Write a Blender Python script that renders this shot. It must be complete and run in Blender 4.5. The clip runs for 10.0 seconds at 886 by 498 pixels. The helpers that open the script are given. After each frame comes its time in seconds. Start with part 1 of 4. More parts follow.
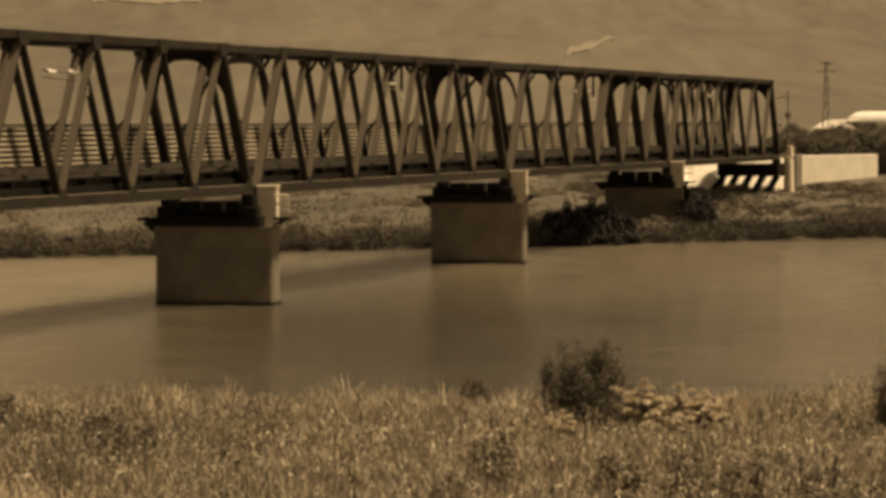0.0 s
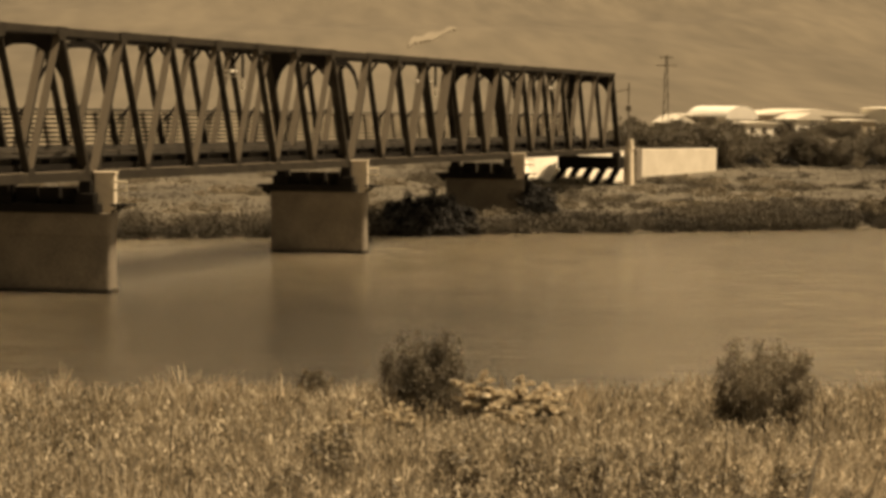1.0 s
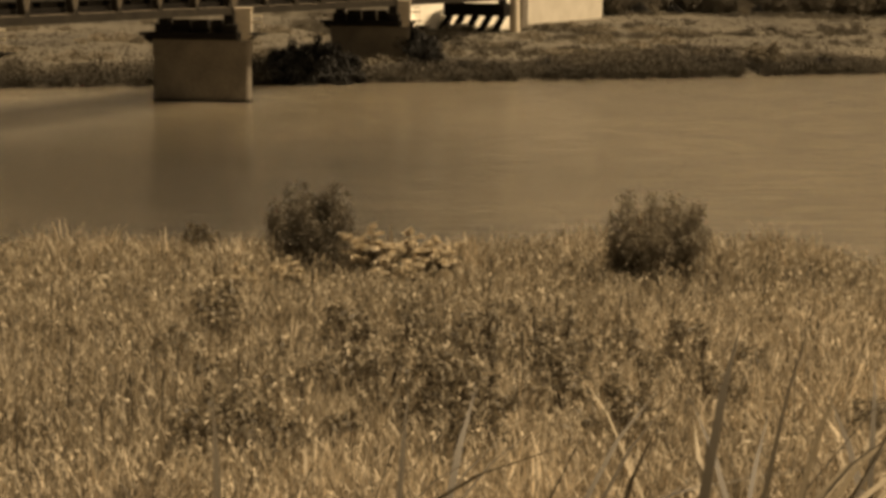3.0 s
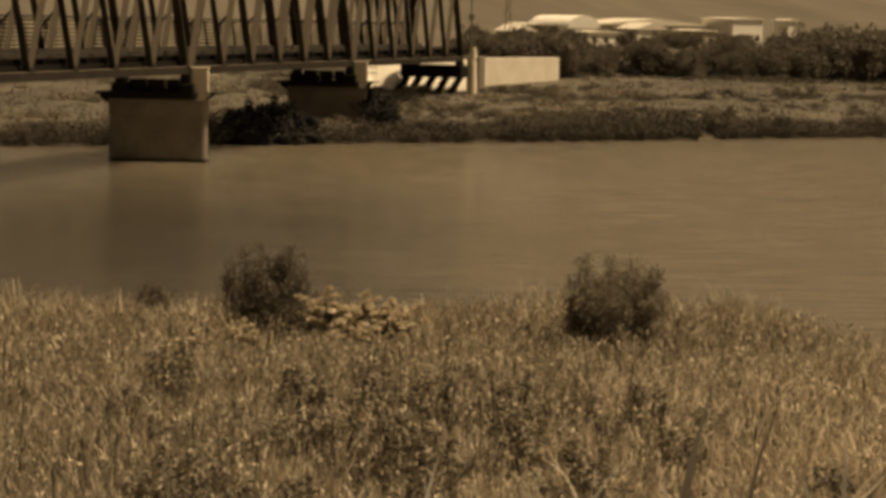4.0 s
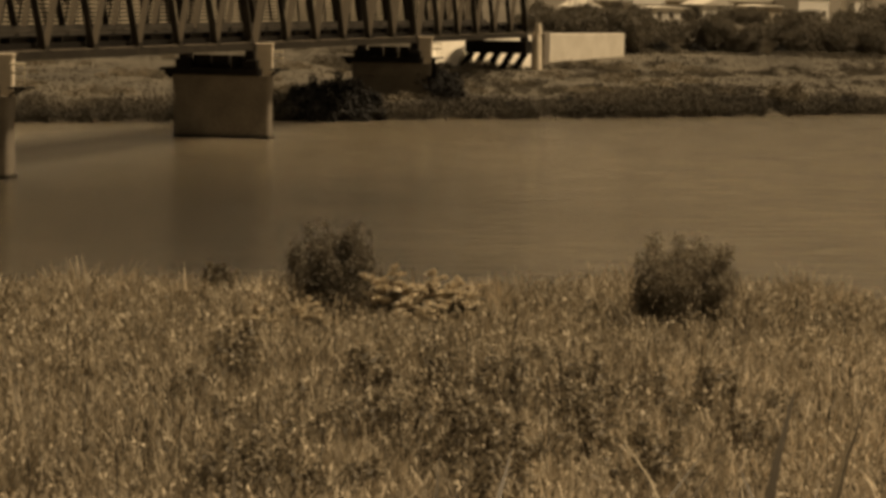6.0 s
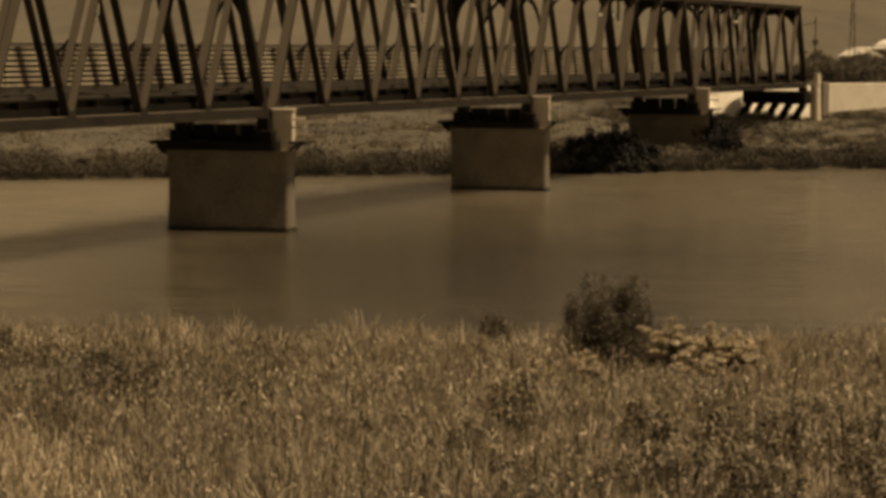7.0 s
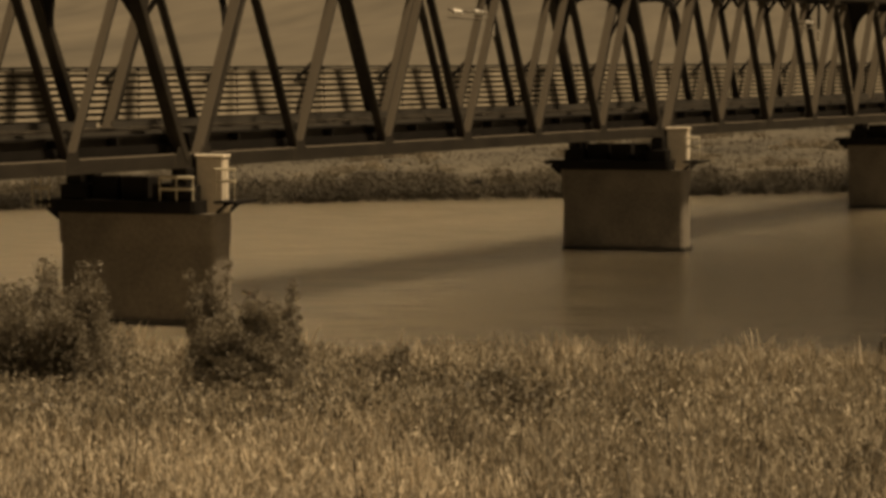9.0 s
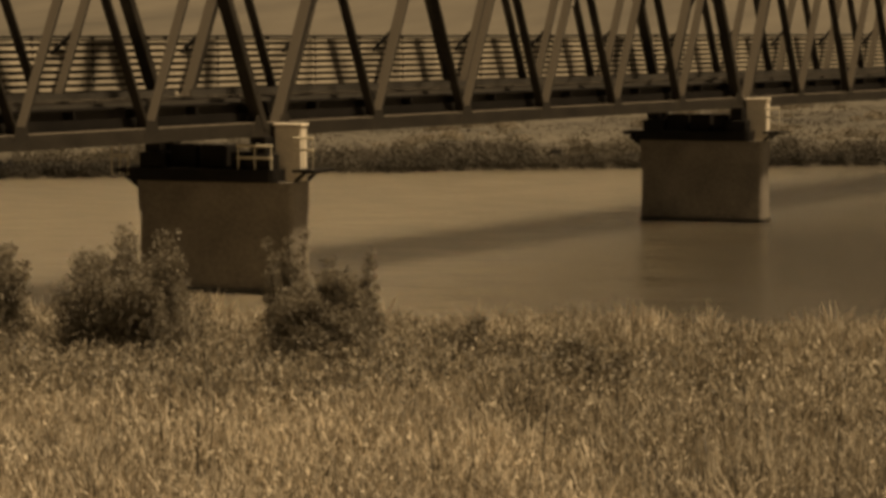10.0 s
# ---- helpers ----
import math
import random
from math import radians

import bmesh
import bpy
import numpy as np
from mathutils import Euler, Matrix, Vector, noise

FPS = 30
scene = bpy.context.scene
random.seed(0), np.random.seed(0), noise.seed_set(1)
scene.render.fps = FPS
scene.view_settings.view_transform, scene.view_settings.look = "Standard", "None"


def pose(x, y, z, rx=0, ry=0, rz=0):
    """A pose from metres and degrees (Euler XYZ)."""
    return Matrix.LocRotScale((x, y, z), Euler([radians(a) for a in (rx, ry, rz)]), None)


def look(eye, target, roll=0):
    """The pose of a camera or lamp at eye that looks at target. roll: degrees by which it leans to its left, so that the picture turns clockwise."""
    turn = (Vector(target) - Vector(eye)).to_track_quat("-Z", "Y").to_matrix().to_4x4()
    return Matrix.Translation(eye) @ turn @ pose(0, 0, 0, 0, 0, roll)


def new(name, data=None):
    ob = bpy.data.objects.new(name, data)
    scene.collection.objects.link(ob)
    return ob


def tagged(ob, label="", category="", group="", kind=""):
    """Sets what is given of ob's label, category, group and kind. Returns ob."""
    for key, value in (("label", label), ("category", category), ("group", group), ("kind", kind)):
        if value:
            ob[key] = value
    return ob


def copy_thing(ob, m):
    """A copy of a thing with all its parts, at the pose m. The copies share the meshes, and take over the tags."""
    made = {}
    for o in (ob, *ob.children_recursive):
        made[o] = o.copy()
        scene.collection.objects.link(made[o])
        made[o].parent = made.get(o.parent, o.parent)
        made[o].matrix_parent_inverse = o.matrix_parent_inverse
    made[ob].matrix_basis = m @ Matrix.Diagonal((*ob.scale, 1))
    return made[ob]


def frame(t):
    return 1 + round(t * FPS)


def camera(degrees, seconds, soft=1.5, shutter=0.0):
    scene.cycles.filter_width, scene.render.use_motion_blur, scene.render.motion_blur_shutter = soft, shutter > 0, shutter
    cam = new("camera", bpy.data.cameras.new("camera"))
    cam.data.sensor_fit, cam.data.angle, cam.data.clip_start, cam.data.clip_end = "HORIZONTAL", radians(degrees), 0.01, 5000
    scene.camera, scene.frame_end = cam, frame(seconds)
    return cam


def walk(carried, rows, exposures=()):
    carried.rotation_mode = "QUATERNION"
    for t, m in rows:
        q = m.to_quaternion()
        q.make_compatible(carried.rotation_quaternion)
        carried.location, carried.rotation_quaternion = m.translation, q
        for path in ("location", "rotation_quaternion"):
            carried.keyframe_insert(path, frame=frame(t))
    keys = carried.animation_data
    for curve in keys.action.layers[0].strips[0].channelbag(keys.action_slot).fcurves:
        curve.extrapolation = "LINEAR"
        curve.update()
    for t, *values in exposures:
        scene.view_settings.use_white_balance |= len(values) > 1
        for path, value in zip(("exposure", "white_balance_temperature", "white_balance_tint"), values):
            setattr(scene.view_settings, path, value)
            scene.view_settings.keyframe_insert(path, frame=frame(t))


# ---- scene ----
# ---------------------------------------------------------------- camera and path
EYE = 10.934
cam = camera(20.0, 10.0, soft=3.8)
ROWS = [
    (0.0, -2.60, -2.870, 0.139, -0.039), (0.5, -2.19, -3.628, -0.387, -2.276), (1.0, -1.79, -3.094, -0.709, -3.652),
    (1.5, -1.38, -3.978, -1.024, -4.625), (2.0, -0.98, -5.330, -0.526, -5.192), (2.5, -0.57, -6.146, -0.989, -6.288),
    (2.7, -0.41, -6.566, -0.658, -6.083), (3.8, 0.24, -5.605, -1.227, -7.198), (4.0, 0.32, -5.136, -1.166, -7.276),
    (4.5, 0.51, -4.863, -1.305, -7.583), (5.0, 0.71, -5.347, -1.445, -8.047), (5.2, 0.79, -5.612, -1.246, -8.111),
    (6.3, 1.22, -5.677, -0.885, -3.941), (6.5, 1.30, -5.153, -0.595, -2.434), (7.0, 1.34, -4.615, -0.465, 0.449),
    (7.5, 1.39, -4.330, -0.194, 2.123), (8.0, 1.43, -4.170, 0.225, 2.928), (8.5, 1.47, -3.941, 0.356, 6.258),
    (9.0, 1.51, -4.189, 0.312, 9.401), (9.5, 1.56, -4.024, 0.485, 11.180), (10.0, 1.60, -4.875, 0.115, 11.199),
]
EXPOSURES = [(t, stops, 9000, 10) for t, stops in ((0.0, 0.12), (0.5, 0.35), (1.0, 0.49), (1.5, 0.5), (2.5, 0.3), (4.0, -0.09), (4.5, -0.19), (5.0, -0.2), (6.5, -0.36), (7.5, -0.34), (9.0, -0.28), (10.0, -0.22))]
walk(cam, [(t, pose(0, fwd, EYE, 90 + pitch, roll, yaw)) for t, fwd, pitch, roll, yaw in ROWS], EXPOSURES)

# ---------------------------------------------------------------- sky and sun
SUN_AZ, SUN_EL = radians(98), radians(66)
world = bpy.data.worlds.new("world")
scene.world = world
world.use_nodes = True
wn, wl = world.node_tree.nodes, world.node_tree.links
sky = wn.new("ShaderNodeTexSky")
sky.sky_type, sky.sun_disc = "NISHITA", False
sky.sun_elevation, sky.sun_rotation, sky.dust_density, sky.ozone_density = SUN_EL, SUN_AZ, 4.0, 0.5
mute = wn.new("ShaderNodeHueSaturation")
mute.inputs["Saturation"].default_value = 0.25
warm = wn.new("ShaderNodeMix")
warm.data_type, warm.blend_type = "RGBA", "MULTIPLY"
warm.inputs["Factor"].default_value = 1.0
warm.inputs["B"].default_value = (1.0, 0.855, 0.67, 1)
wl.new(sky.outputs["Color"], mute.inputs["Color"])
wl.new(mute.outputs["Color"], warm.inputs["A"])
wl.new(warm.outputs["Result"], wn["Background"].inputs["Color"])
wn["Background"].inputs["Strength"].default_value = 0.035
sun = new("sun", bpy.data.lights.new("sun", "SUN"))
sun.data.energy, sun.data.angle, sun.data.color = 5.1, radians(6.0), (1.0, 0.865, 0.70)
sun.matrix_world = look((0, 0, 60), (-60 * math.sin(SUN_AZ) * math.cos(SUN_EL), -60 * math.cos(SUN_AZ) * math.cos(SUN_EL), 60 - 60 * math.sin(SUN_EL)))


# ---------------------------------------------------------------- materials
def material(name, dark, light, scale=1.0, fine=12.0, rough=0.8, metal=0.0, bump=0.25, island=0.0, stretch=(1, 1, 1), contrast=0.2, distance=0.03, through_light=0.0, skylit=None, sheen=0.5):
    """Two-scale noise between two base colours, with fine bump. island: share of the variation taken per loose piece."""
    m = bpy.data.materials.new(name)
    m.use_nodes = True
    n, l = m.node_tree.nodes, m.node_tree.links
    b = n["Principled BSDF"]
    co = n.new("ShaderNodeTexCoord")
    mp = n.new("ShaderNodeMapping")
    mp.inputs["Scale"].default_value = stretch
    l.new(co.outputs["Object"], mp.inputs["Vector"])
    big, small = n.new("ShaderNodeTexNoise"), n.new("ShaderNodeTexNoise")
    big.inputs["Scale"].default_value, small.inputs["Scale"].default_value = scale, fine
    big.inputs["Detail"].default_value, small.inputs["Detail"].default_value = 4, 6
    l.new(mp.outputs["Vector"], big.inputs["Vector"])
    l.new(mp.outputs["Vector"], small.inputs["Vector"])
    mix = n.new("ShaderNodeMix")
    mix.inputs["Factor"].default_value = 0.45
    l.new(big.outputs["Fac"], mix.inputs["A"])
    l.new(small.outputs["Fac"], mix.inputs["B"])
    fac = mix.outputs["Result"]
    if island:
        geo = n.new("ShaderNodeNewGeometry")
        im = n.new("ShaderNodeMix")
        im.inputs["Factor"].default_value = island
        l.new(fac, im.inputs["A"])
        l.new(geo.outputs["Random Per Island"], im.inputs["B"])
        fac = im.outputs["Result"]
    ramp = n.new("ShaderNodeValToRGB")
    ramp.color_ramp.elements[0].position, ramp.color_ramp.elements[1].position = 0.5 - contrast, 0.5 + contrast
    ramp.color_ramp.elements[0].color, ramp.color_ramp.elements[1].color = (*dark, 1), (*light, 1)
    l.new(fac, ramp.inputs["Fac"])
    colour = ramp.outputs["Color"]
    if skylit:
        # upward faces get a paler base colour, standing in for skylight on them
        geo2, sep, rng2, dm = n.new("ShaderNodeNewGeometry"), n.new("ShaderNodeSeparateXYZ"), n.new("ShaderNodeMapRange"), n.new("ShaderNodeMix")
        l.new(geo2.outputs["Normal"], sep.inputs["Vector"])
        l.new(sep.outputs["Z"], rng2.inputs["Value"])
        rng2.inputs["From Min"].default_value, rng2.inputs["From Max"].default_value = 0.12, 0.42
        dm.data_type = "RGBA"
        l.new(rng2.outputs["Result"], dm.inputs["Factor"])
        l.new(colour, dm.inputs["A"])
        dm.inputs["B"].default_value = (*skylit, 1)
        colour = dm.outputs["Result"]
    l.new(colour, b.inputs["Base Color"])
    b.inputs["Roughness"].default_value, b.inputs["Metallic"].default_value, b.inputs["Specular IOR Level"].default_value = rough, metal, sheen
    if bump:
        bp = n.new("ShaderNodeBump")
        bp.inputs["Strength"].default_value, bp.inputs["Distance"].default_value = bump, distance
        l.new(small.outputs["Fac"], bp.inputs["Height"])
        l.new(bp.outputs["Normal"], b.inputs["Normal"])
    if through_light:
        tr = n.new("ShaderNodeBsdfTranslucent")
        l.new(ramp.outputs["Color"], tr.inputs["Color"])
        ms = n.new("ShaderNodeMixShader")
        ms.inputs["Fac"].default_value = through_light
        l.new(b.outputs["BSDF"], ms.inputs[1])
        l.new(tr.outputs["BSDF"], ms.inputs[2])
        l.new(ms.outputs["Shader"], n["Material Output"].inputs["Surface"])
    return m


STEEL = material("weathered_steel", (0.009, 0.0075, 0.0056), (0.043, 0.0357, 0.0267), 0.6, 9, 0.6, 0.0, 0.2, skylit=(0.14, 0.116, 0.087), sheen=0.18)
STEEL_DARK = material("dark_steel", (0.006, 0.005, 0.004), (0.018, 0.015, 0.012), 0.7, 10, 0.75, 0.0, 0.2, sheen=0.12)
SLAT = material("fence_board", (0.16, 0.134, 0.097), (0.33, 0.278, 0.2), 0.5, 7, 0.7, 0, 0.2, stretch=(0.3, 1, 1))
CONCRETE = material("pier_concrete", (0.07, 0.0585, 0.0437), (0.265, 0.224, 0.17), 0.5, 6, 0.9, 0, 0.35, contrast=0.3)
BLOCK = material("block_concrete", (0.52, 0.447, 0.34), (0.76, 0.66, 0.515), 0.8, 7, 0.85, 0, 0.3)
WET = material("wet_concrete", (0.015, 0.013, 0.010), (0.05, 0.042, 0.032), 1, 8, 0.4, 0, 0.2)
CONCRETE_PALE = material("pale_concrete", (0.58, 0.52, 0.42), (0.80, 0.74, 0.63), 0.6, 7, 0.85, 0, 0.25)
GALVANISED = material("galvanised_steel", (0.11, 0.095, 0.07), (0.2, 0.172, 0.13), 1, 12, 0.6, 0.0, 0.1)
RAIL_PAINT = material("cream_paint", (0.45, 0.39, 0.28), (0.62, 0.55, 0.41), 3, 20, 0.5, 0, 0.1)
SOIL = material("soil", (0.06, 0.05, 0.036), (0.17, 0.14, 0.095), 0.03, 1.3, 0.95, 0, 0.6, distance=0.2)
REED = material("dry_reed", (0.12, 0.10, 0.073), (0.87, 0.74, 0.555), 0.33, 2.0, 0.7, 0, 0, island=0.35, contrast=0.2, through_light=0.35)
REED_DULL = material("dull_reed", (0.06, 0.051, 0.037), (0.58, 0.49, 0.36), 0.36, 2.0, 0.7, 0, 0, island=0.35, contrast=0.2, through_light=0.3)
REED_HEAD = material("reed_head", (0.10, 0.084, 0.061), (0.85, 0.73, 0.55), 0.13, 1.1, 0.8, 0, 0, island=0.6, contrast=0.3, through_light=0.3)
REED_NEAR = material("long_reed_leaf", (0.010, 0.008, 0.006), (0.17, 0.142, 0.103), 1.0, 9, 0.6, 0, 0.1, island=0.85, contrast=0.45, through_light=0.25)
REED_LONG = material("pale_reed_leaf", (0.16, 0.135, 0.098), (0.62, 0.525, 0.385), 1.0, 9, 0.6, 0, 0.1, island=0.8, contrast=0.4, through_light=0.3)
REED_FAR = material("far_reed", (0.012, 0.010, 0.007), (0.105, 0.088, 0.062), 0.05, 0.5, 0.8, 0, 0, island=0.12, contrast=0.22, through_light=0.25)
REED_SHORE = material("shore_reed", (0.026, 0.022, 0.0155), (0.19, 0.159, 0.113), 0.06, 0.45, 0.8, 0, 0, island=0.1, contrast=0.18, through_light=0.25)
REED_BANK = material("bank_reed", (0.018, 0.015, 0.0108), (0.13, 0.109, 0.078), 0.06, 0.45, 0.8, 0, 0, island=0.1, contrast=0.18, through_light=0.25)
BRUSH = material("meadow_brush", (0.022, 0.0186, 0.0134), (0.15, 0.126, 0.09), 0.05, 0.4, 0.8, 0, 0, island=0.1, contrast=0.2, through_light=0.25)
CLUMP = material("dry_clump", (0.06, 0.05, 0.036), (0.32, 0.269, 0.193), 0.09, 0.6, 0.8, 0, 0, island=0.1, contrast=0.16, through_light=0.25)
GRASS_FAR = material("far_meadow", (0.028, 0.0234, 0.0166), (0.155, 0.13, 0.094), 0.07, 0.5, 0.8, 0, 0, island=0.1, contrast=0.14, through_light=0.2)
LEAF = material("shrub_leaf", (0.058, 0.0495, 0.036), (0.34, 0.288, 0.208), 0.8, 5, 0.6, 0, 0, island=0.45, contrast=0.4, through_light=0.42)
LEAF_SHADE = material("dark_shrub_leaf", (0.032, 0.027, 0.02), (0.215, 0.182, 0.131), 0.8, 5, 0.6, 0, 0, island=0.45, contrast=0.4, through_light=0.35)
LEAF_MID = material("weed_leaf", (0.11, 0.093, 0.067), (0.62, 0.525, 0.38), 0.8, 5, 0.6, 0, 0, island=0.7, contrast=0.4, through_light=0.3)
LEAF_WEED = material("brown_weed_leaf", (0.048, 0.041, 0.03), (0.42, 0.355, 0.256), 0.8, 5, 0.6, 0, 0, island=0.7, contrast=0.4, through_light=0.3)
LEAF_PALE = material("pale_leaf", (0.34, 0.288, 0.21), (0.85, 0.74, 0.56), 1.2, 6, 0.6, 0, 0, island=0.7, contrast=0.35, through_light=0.25)
# near-black leaf colour with the shade already put into it
LEAF_IN_SHADE = material("leaf_in_shade", (0.005, 0.004, 0.003), (0.02, 0.0168, 0.0123), 0.5, 4, 0.7, 0, 0, island=0.6, contrast=0.4, through_light=0.2)
STALK = material("dark_stalk", (0.03, 0.025, 0.018), (0.11, 0.092, 0.066), 2, 14, 0.8, 0, 0.2)
BALLAST = material("deck_board", (0.018, 0.015, 0.011), (0.075, 0.062, 0.045), 0.35, 4, 0.85, 0, 0.3, contrast=0.3)
BARK = material("bark", (0.04, 0.032, 0.022), (0.13, 0.10, 0.07), 2, 14, 0.9, 0, 0.5)
WHITE = material("white_wall", (0.76, 0.71, 0.62), (0.88, 0.84, 0.75), 0.3, 4, 0.8, 0, 0.1)
ROOF = material("roof_sheet", (0.55, 0.50, 0.41), (0.78, 0.72, 0.61), 0.3, 5, 0.6, 0, 0.1)
GLASS = material("window_dark", (0.06, 0.052, 0.042), (0.13, 0.112, 0.088), 1, 8, 0.15, 0, 0)


def water_material():
    m = bpy.data.materials.new("river_water")
    m.use_nodes = True
    n, l = m.node_tree.nodes, m.node_tree.links
    b = n["Principled BSDF"]
    b.inputs["Base Color"].default_value = (0.10, 0.083, 0.058, 1)
    b.inputs["Roughness"].default_value, b.inputs["IOR"].default_value = 0.2, 2.0
    # silt scatters the daylight sideways under the surface and blurs the shadows on it
    b.subsurface_method = "BURLEY"
    b.inputs["Subsurface Weight"].default_value, b.inputs["Subsurface Scale"].default_value = 1.0, 14.0
    b.inputs["Subsurface Radius"].default_value = (1.0, 0.9, 0.75)
    co, mp = n.new("ShaderNodeTexCoord"), n.new("ShaderNodeMapping")
    mp.inputs["Scale"].default_value, mp.inputs["Rotation"].default_value = (0.35, 1.5, 1), (0, 0, radians(-18))
    l.new(co.outputs["Object"], mp.inputs["Vector"])
    a, c = n.new("ShaderNodeTexNoise"), n.new("ShaderNodeTexNoise")
    a.inputs["Scale"].default_value, a.inputs["Detail"].default_value = 0.55, 6
    a.inputs["Roughness"].default_value = 0.6
    c.inputs["Scale"].default_value, c.inputs["Detail"].default_value = 0.06, 3
    l.new(mp.outputs["Vector"], a.inputs["Vector"])
    l.new(mp.outputs["Vector"], c.inputs["Vector"])
    tone = n.new("ShaderNodeValToRGB")
    tone.color_ramp.elements[0].position, tone.color_ramp.elements[1].position = 0.35, 0.65
    tone.color_ramp.elements[0].color, tone.color_ramp.elements[1].color = (0.077, 0.0638, 0.0441, 1), (0.108, 0.0894, 0.0619, 1)
    l.new(a.outputs["Fac"], tone.inputs["Fac"])
    # a darker patch painted into the water colour for the bridge's smeared reflection
    reflection_patch, warp, wide = n.new("ShaderNodeMapping"), n.new("ShaderNodeVectorMath"), n.new("ShaderNodeVectorMath")
    reflection_patch.inputs["Location"].default_value, reflection_patch.inputs["Scale"].default_value = (2 / 17, -126 / 42, 0), (1 / 17, 1 / 42, 0)
    l.new(co.outputs["Object"], reflection_patch.inputs["Vector"])
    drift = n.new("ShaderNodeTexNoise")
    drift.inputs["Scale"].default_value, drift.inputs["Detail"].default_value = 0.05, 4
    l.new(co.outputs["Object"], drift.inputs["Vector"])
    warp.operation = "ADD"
    l.new(reflection_patch.outputs["Vector"], warp.inputs[0])
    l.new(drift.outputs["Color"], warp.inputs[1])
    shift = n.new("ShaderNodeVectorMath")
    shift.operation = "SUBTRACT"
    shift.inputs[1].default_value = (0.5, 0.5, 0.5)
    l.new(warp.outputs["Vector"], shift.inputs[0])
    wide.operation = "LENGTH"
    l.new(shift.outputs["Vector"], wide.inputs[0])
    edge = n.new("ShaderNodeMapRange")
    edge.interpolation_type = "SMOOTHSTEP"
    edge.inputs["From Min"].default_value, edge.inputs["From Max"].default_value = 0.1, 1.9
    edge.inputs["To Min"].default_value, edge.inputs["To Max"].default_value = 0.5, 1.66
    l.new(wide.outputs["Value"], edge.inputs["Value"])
    painted_tone = n.new("ShaderNodeVectorMath")
    painted_tone.operation = "SCALE"
    l.new(tone.outputs["Color"], painted_tone.inputs[0])
    # and brighter colour towards the west stands in for reflected sky and hill
    where, gleam, both = n.new("ShaderNodeSeparateXYZ"), n.new("ShaderNodeMapRange"), n.new("ShaderNodeMath")
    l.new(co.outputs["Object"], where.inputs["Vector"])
    l.new(where.outputs["X"], gleam.inputs["Value"])
    gleam.interpolation_type = "SMOOTHSTEP"
    gleam.inputs["From Min"].default_value, gleam.inputs["From Max"].default_value = -24, -7
    gleam.inputs["To Min"].default_value, gleam.inputs["To Max"].default_value = 1.5, 1.0
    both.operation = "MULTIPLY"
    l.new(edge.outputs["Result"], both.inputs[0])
    l.new(gleam.outputs["Result"], both.inputs[1])
    l.new(both.outputs["Value"], painted_tone.inputs["Scale"])
    l.new(painted_tone.outputs["Vector"], b.inputs["Base Color"])
    bp = n.new("ShaderNodeBump")
    bp.inputs["Distance"].default_value = 0.3
    l.new(a.outputs["Fac"], bp.inputs["Height"])
    ramp = n.new("ShaderNodeMapRange")
    ramp.inputs["From Min"].default_value, ramp.inputs["From Max"].default_value = 0.35, 0.65
    ramp.inputs["To Min"].default_value, ramp.inputs["To Max"].default_value = 0.35, 0.8
    l.new(c.outputs["Fac"], ramp.inputs["Value"])
    l.new(ramp.outputs["Result"], bp.inputs["Strength"])
    l.new(bp.outputs["Normal"], b.inputs["Normal"])
    return m


WATER = water_material()


# ---------------------------------------------------------------- mesh helpers
def mesh_of(name, bm, mat):
    me = bpy.data.meshes.new(name)
    bmesh.ops.recalc_face_normals(bm, faces=bm.faces)
    bm.to_mesh(me)
    bm.free()
    me.materials.append(mat)
    return me


def part(name, bm, mat, parent=None, label=""):
    ob = new(name, mesh_of(name, bm, mat) if isinstance(bm, bmesh.types.BMesh) else bm)
    ob.parent = parent
    if label:
        tagged(ob, label)
    return ob


def thing(name, label, category, at=None, group="", kind=""):
    ob = new(name)
    ob.empty_display_size = 0.3
    if at is not None:
        ob.matrix_basis = at
    return tagged(ob, label, category, group, kind)


def box(bm, x0, x1, y0, y1, z0, z1, bevel=0.0):
    """An upright block between two corners, its edges eased."""
    r = bmesh.ops.create_cube(bm, size=1, matrix=Matrix.LocRotScale(((x0 + x1) / 2, (y0 + y1) / 2, (z0 + z1) / 2), None, (x1 - x0, y1 - y0, z1 - z0)))
    if bevel:
        es = list({e for v in r["verts"] for e in v.link_edges})
        bmesh.ops.bevel(bm, geom=es, offset=bevel, segments=1, affect="EDGES")
    return bm


def beam(bm, p, q, wide, deep, bevel=0.02, side=(0, 1, 0)):
    """A rectangular bar from p to q; wide: along side, deep: across it."""
    p, q = Vector(p), Vector(q)
    ax = (q - p).normalized()
    sd = Vector(side)
    sd = (sd - sd.dot(ax) * ax).normalized()
    up = ax.cross(sd)
    rot = Matrix((ax, sd, up)).transposed().to_4x4()
    r = bmesh.ops.create_cube(bm, size=1, matrix=Matrix.Translation((p + q) / 2) @ rot @ Matrix.Diagonal(((q - p).length, wide, deep, 1)))
    if bevel:
        es = list({e for v in r["verts"] for e in v.link_edges})
        bmesh.ops.bevel(bm, geom=es, offset=bevel, segments=1, affect="EDGES")
    return bm


def tube(bm, p, q, r0, r1=None, sides=8):
    p, q = Vector(p), Vector(q)
    d = q - p
    m = Matrix.Translation((p + q) / 2) @ d.to_track_quat("Z", "Y").to_matrix().to_4x4()
    bmesh.ops.create_cone(bm, cap_ends=True, segments=sides, radius1=r0, radius2=r0 if r1 is None else r1, depth=d.length, matrix=m)
    return bm


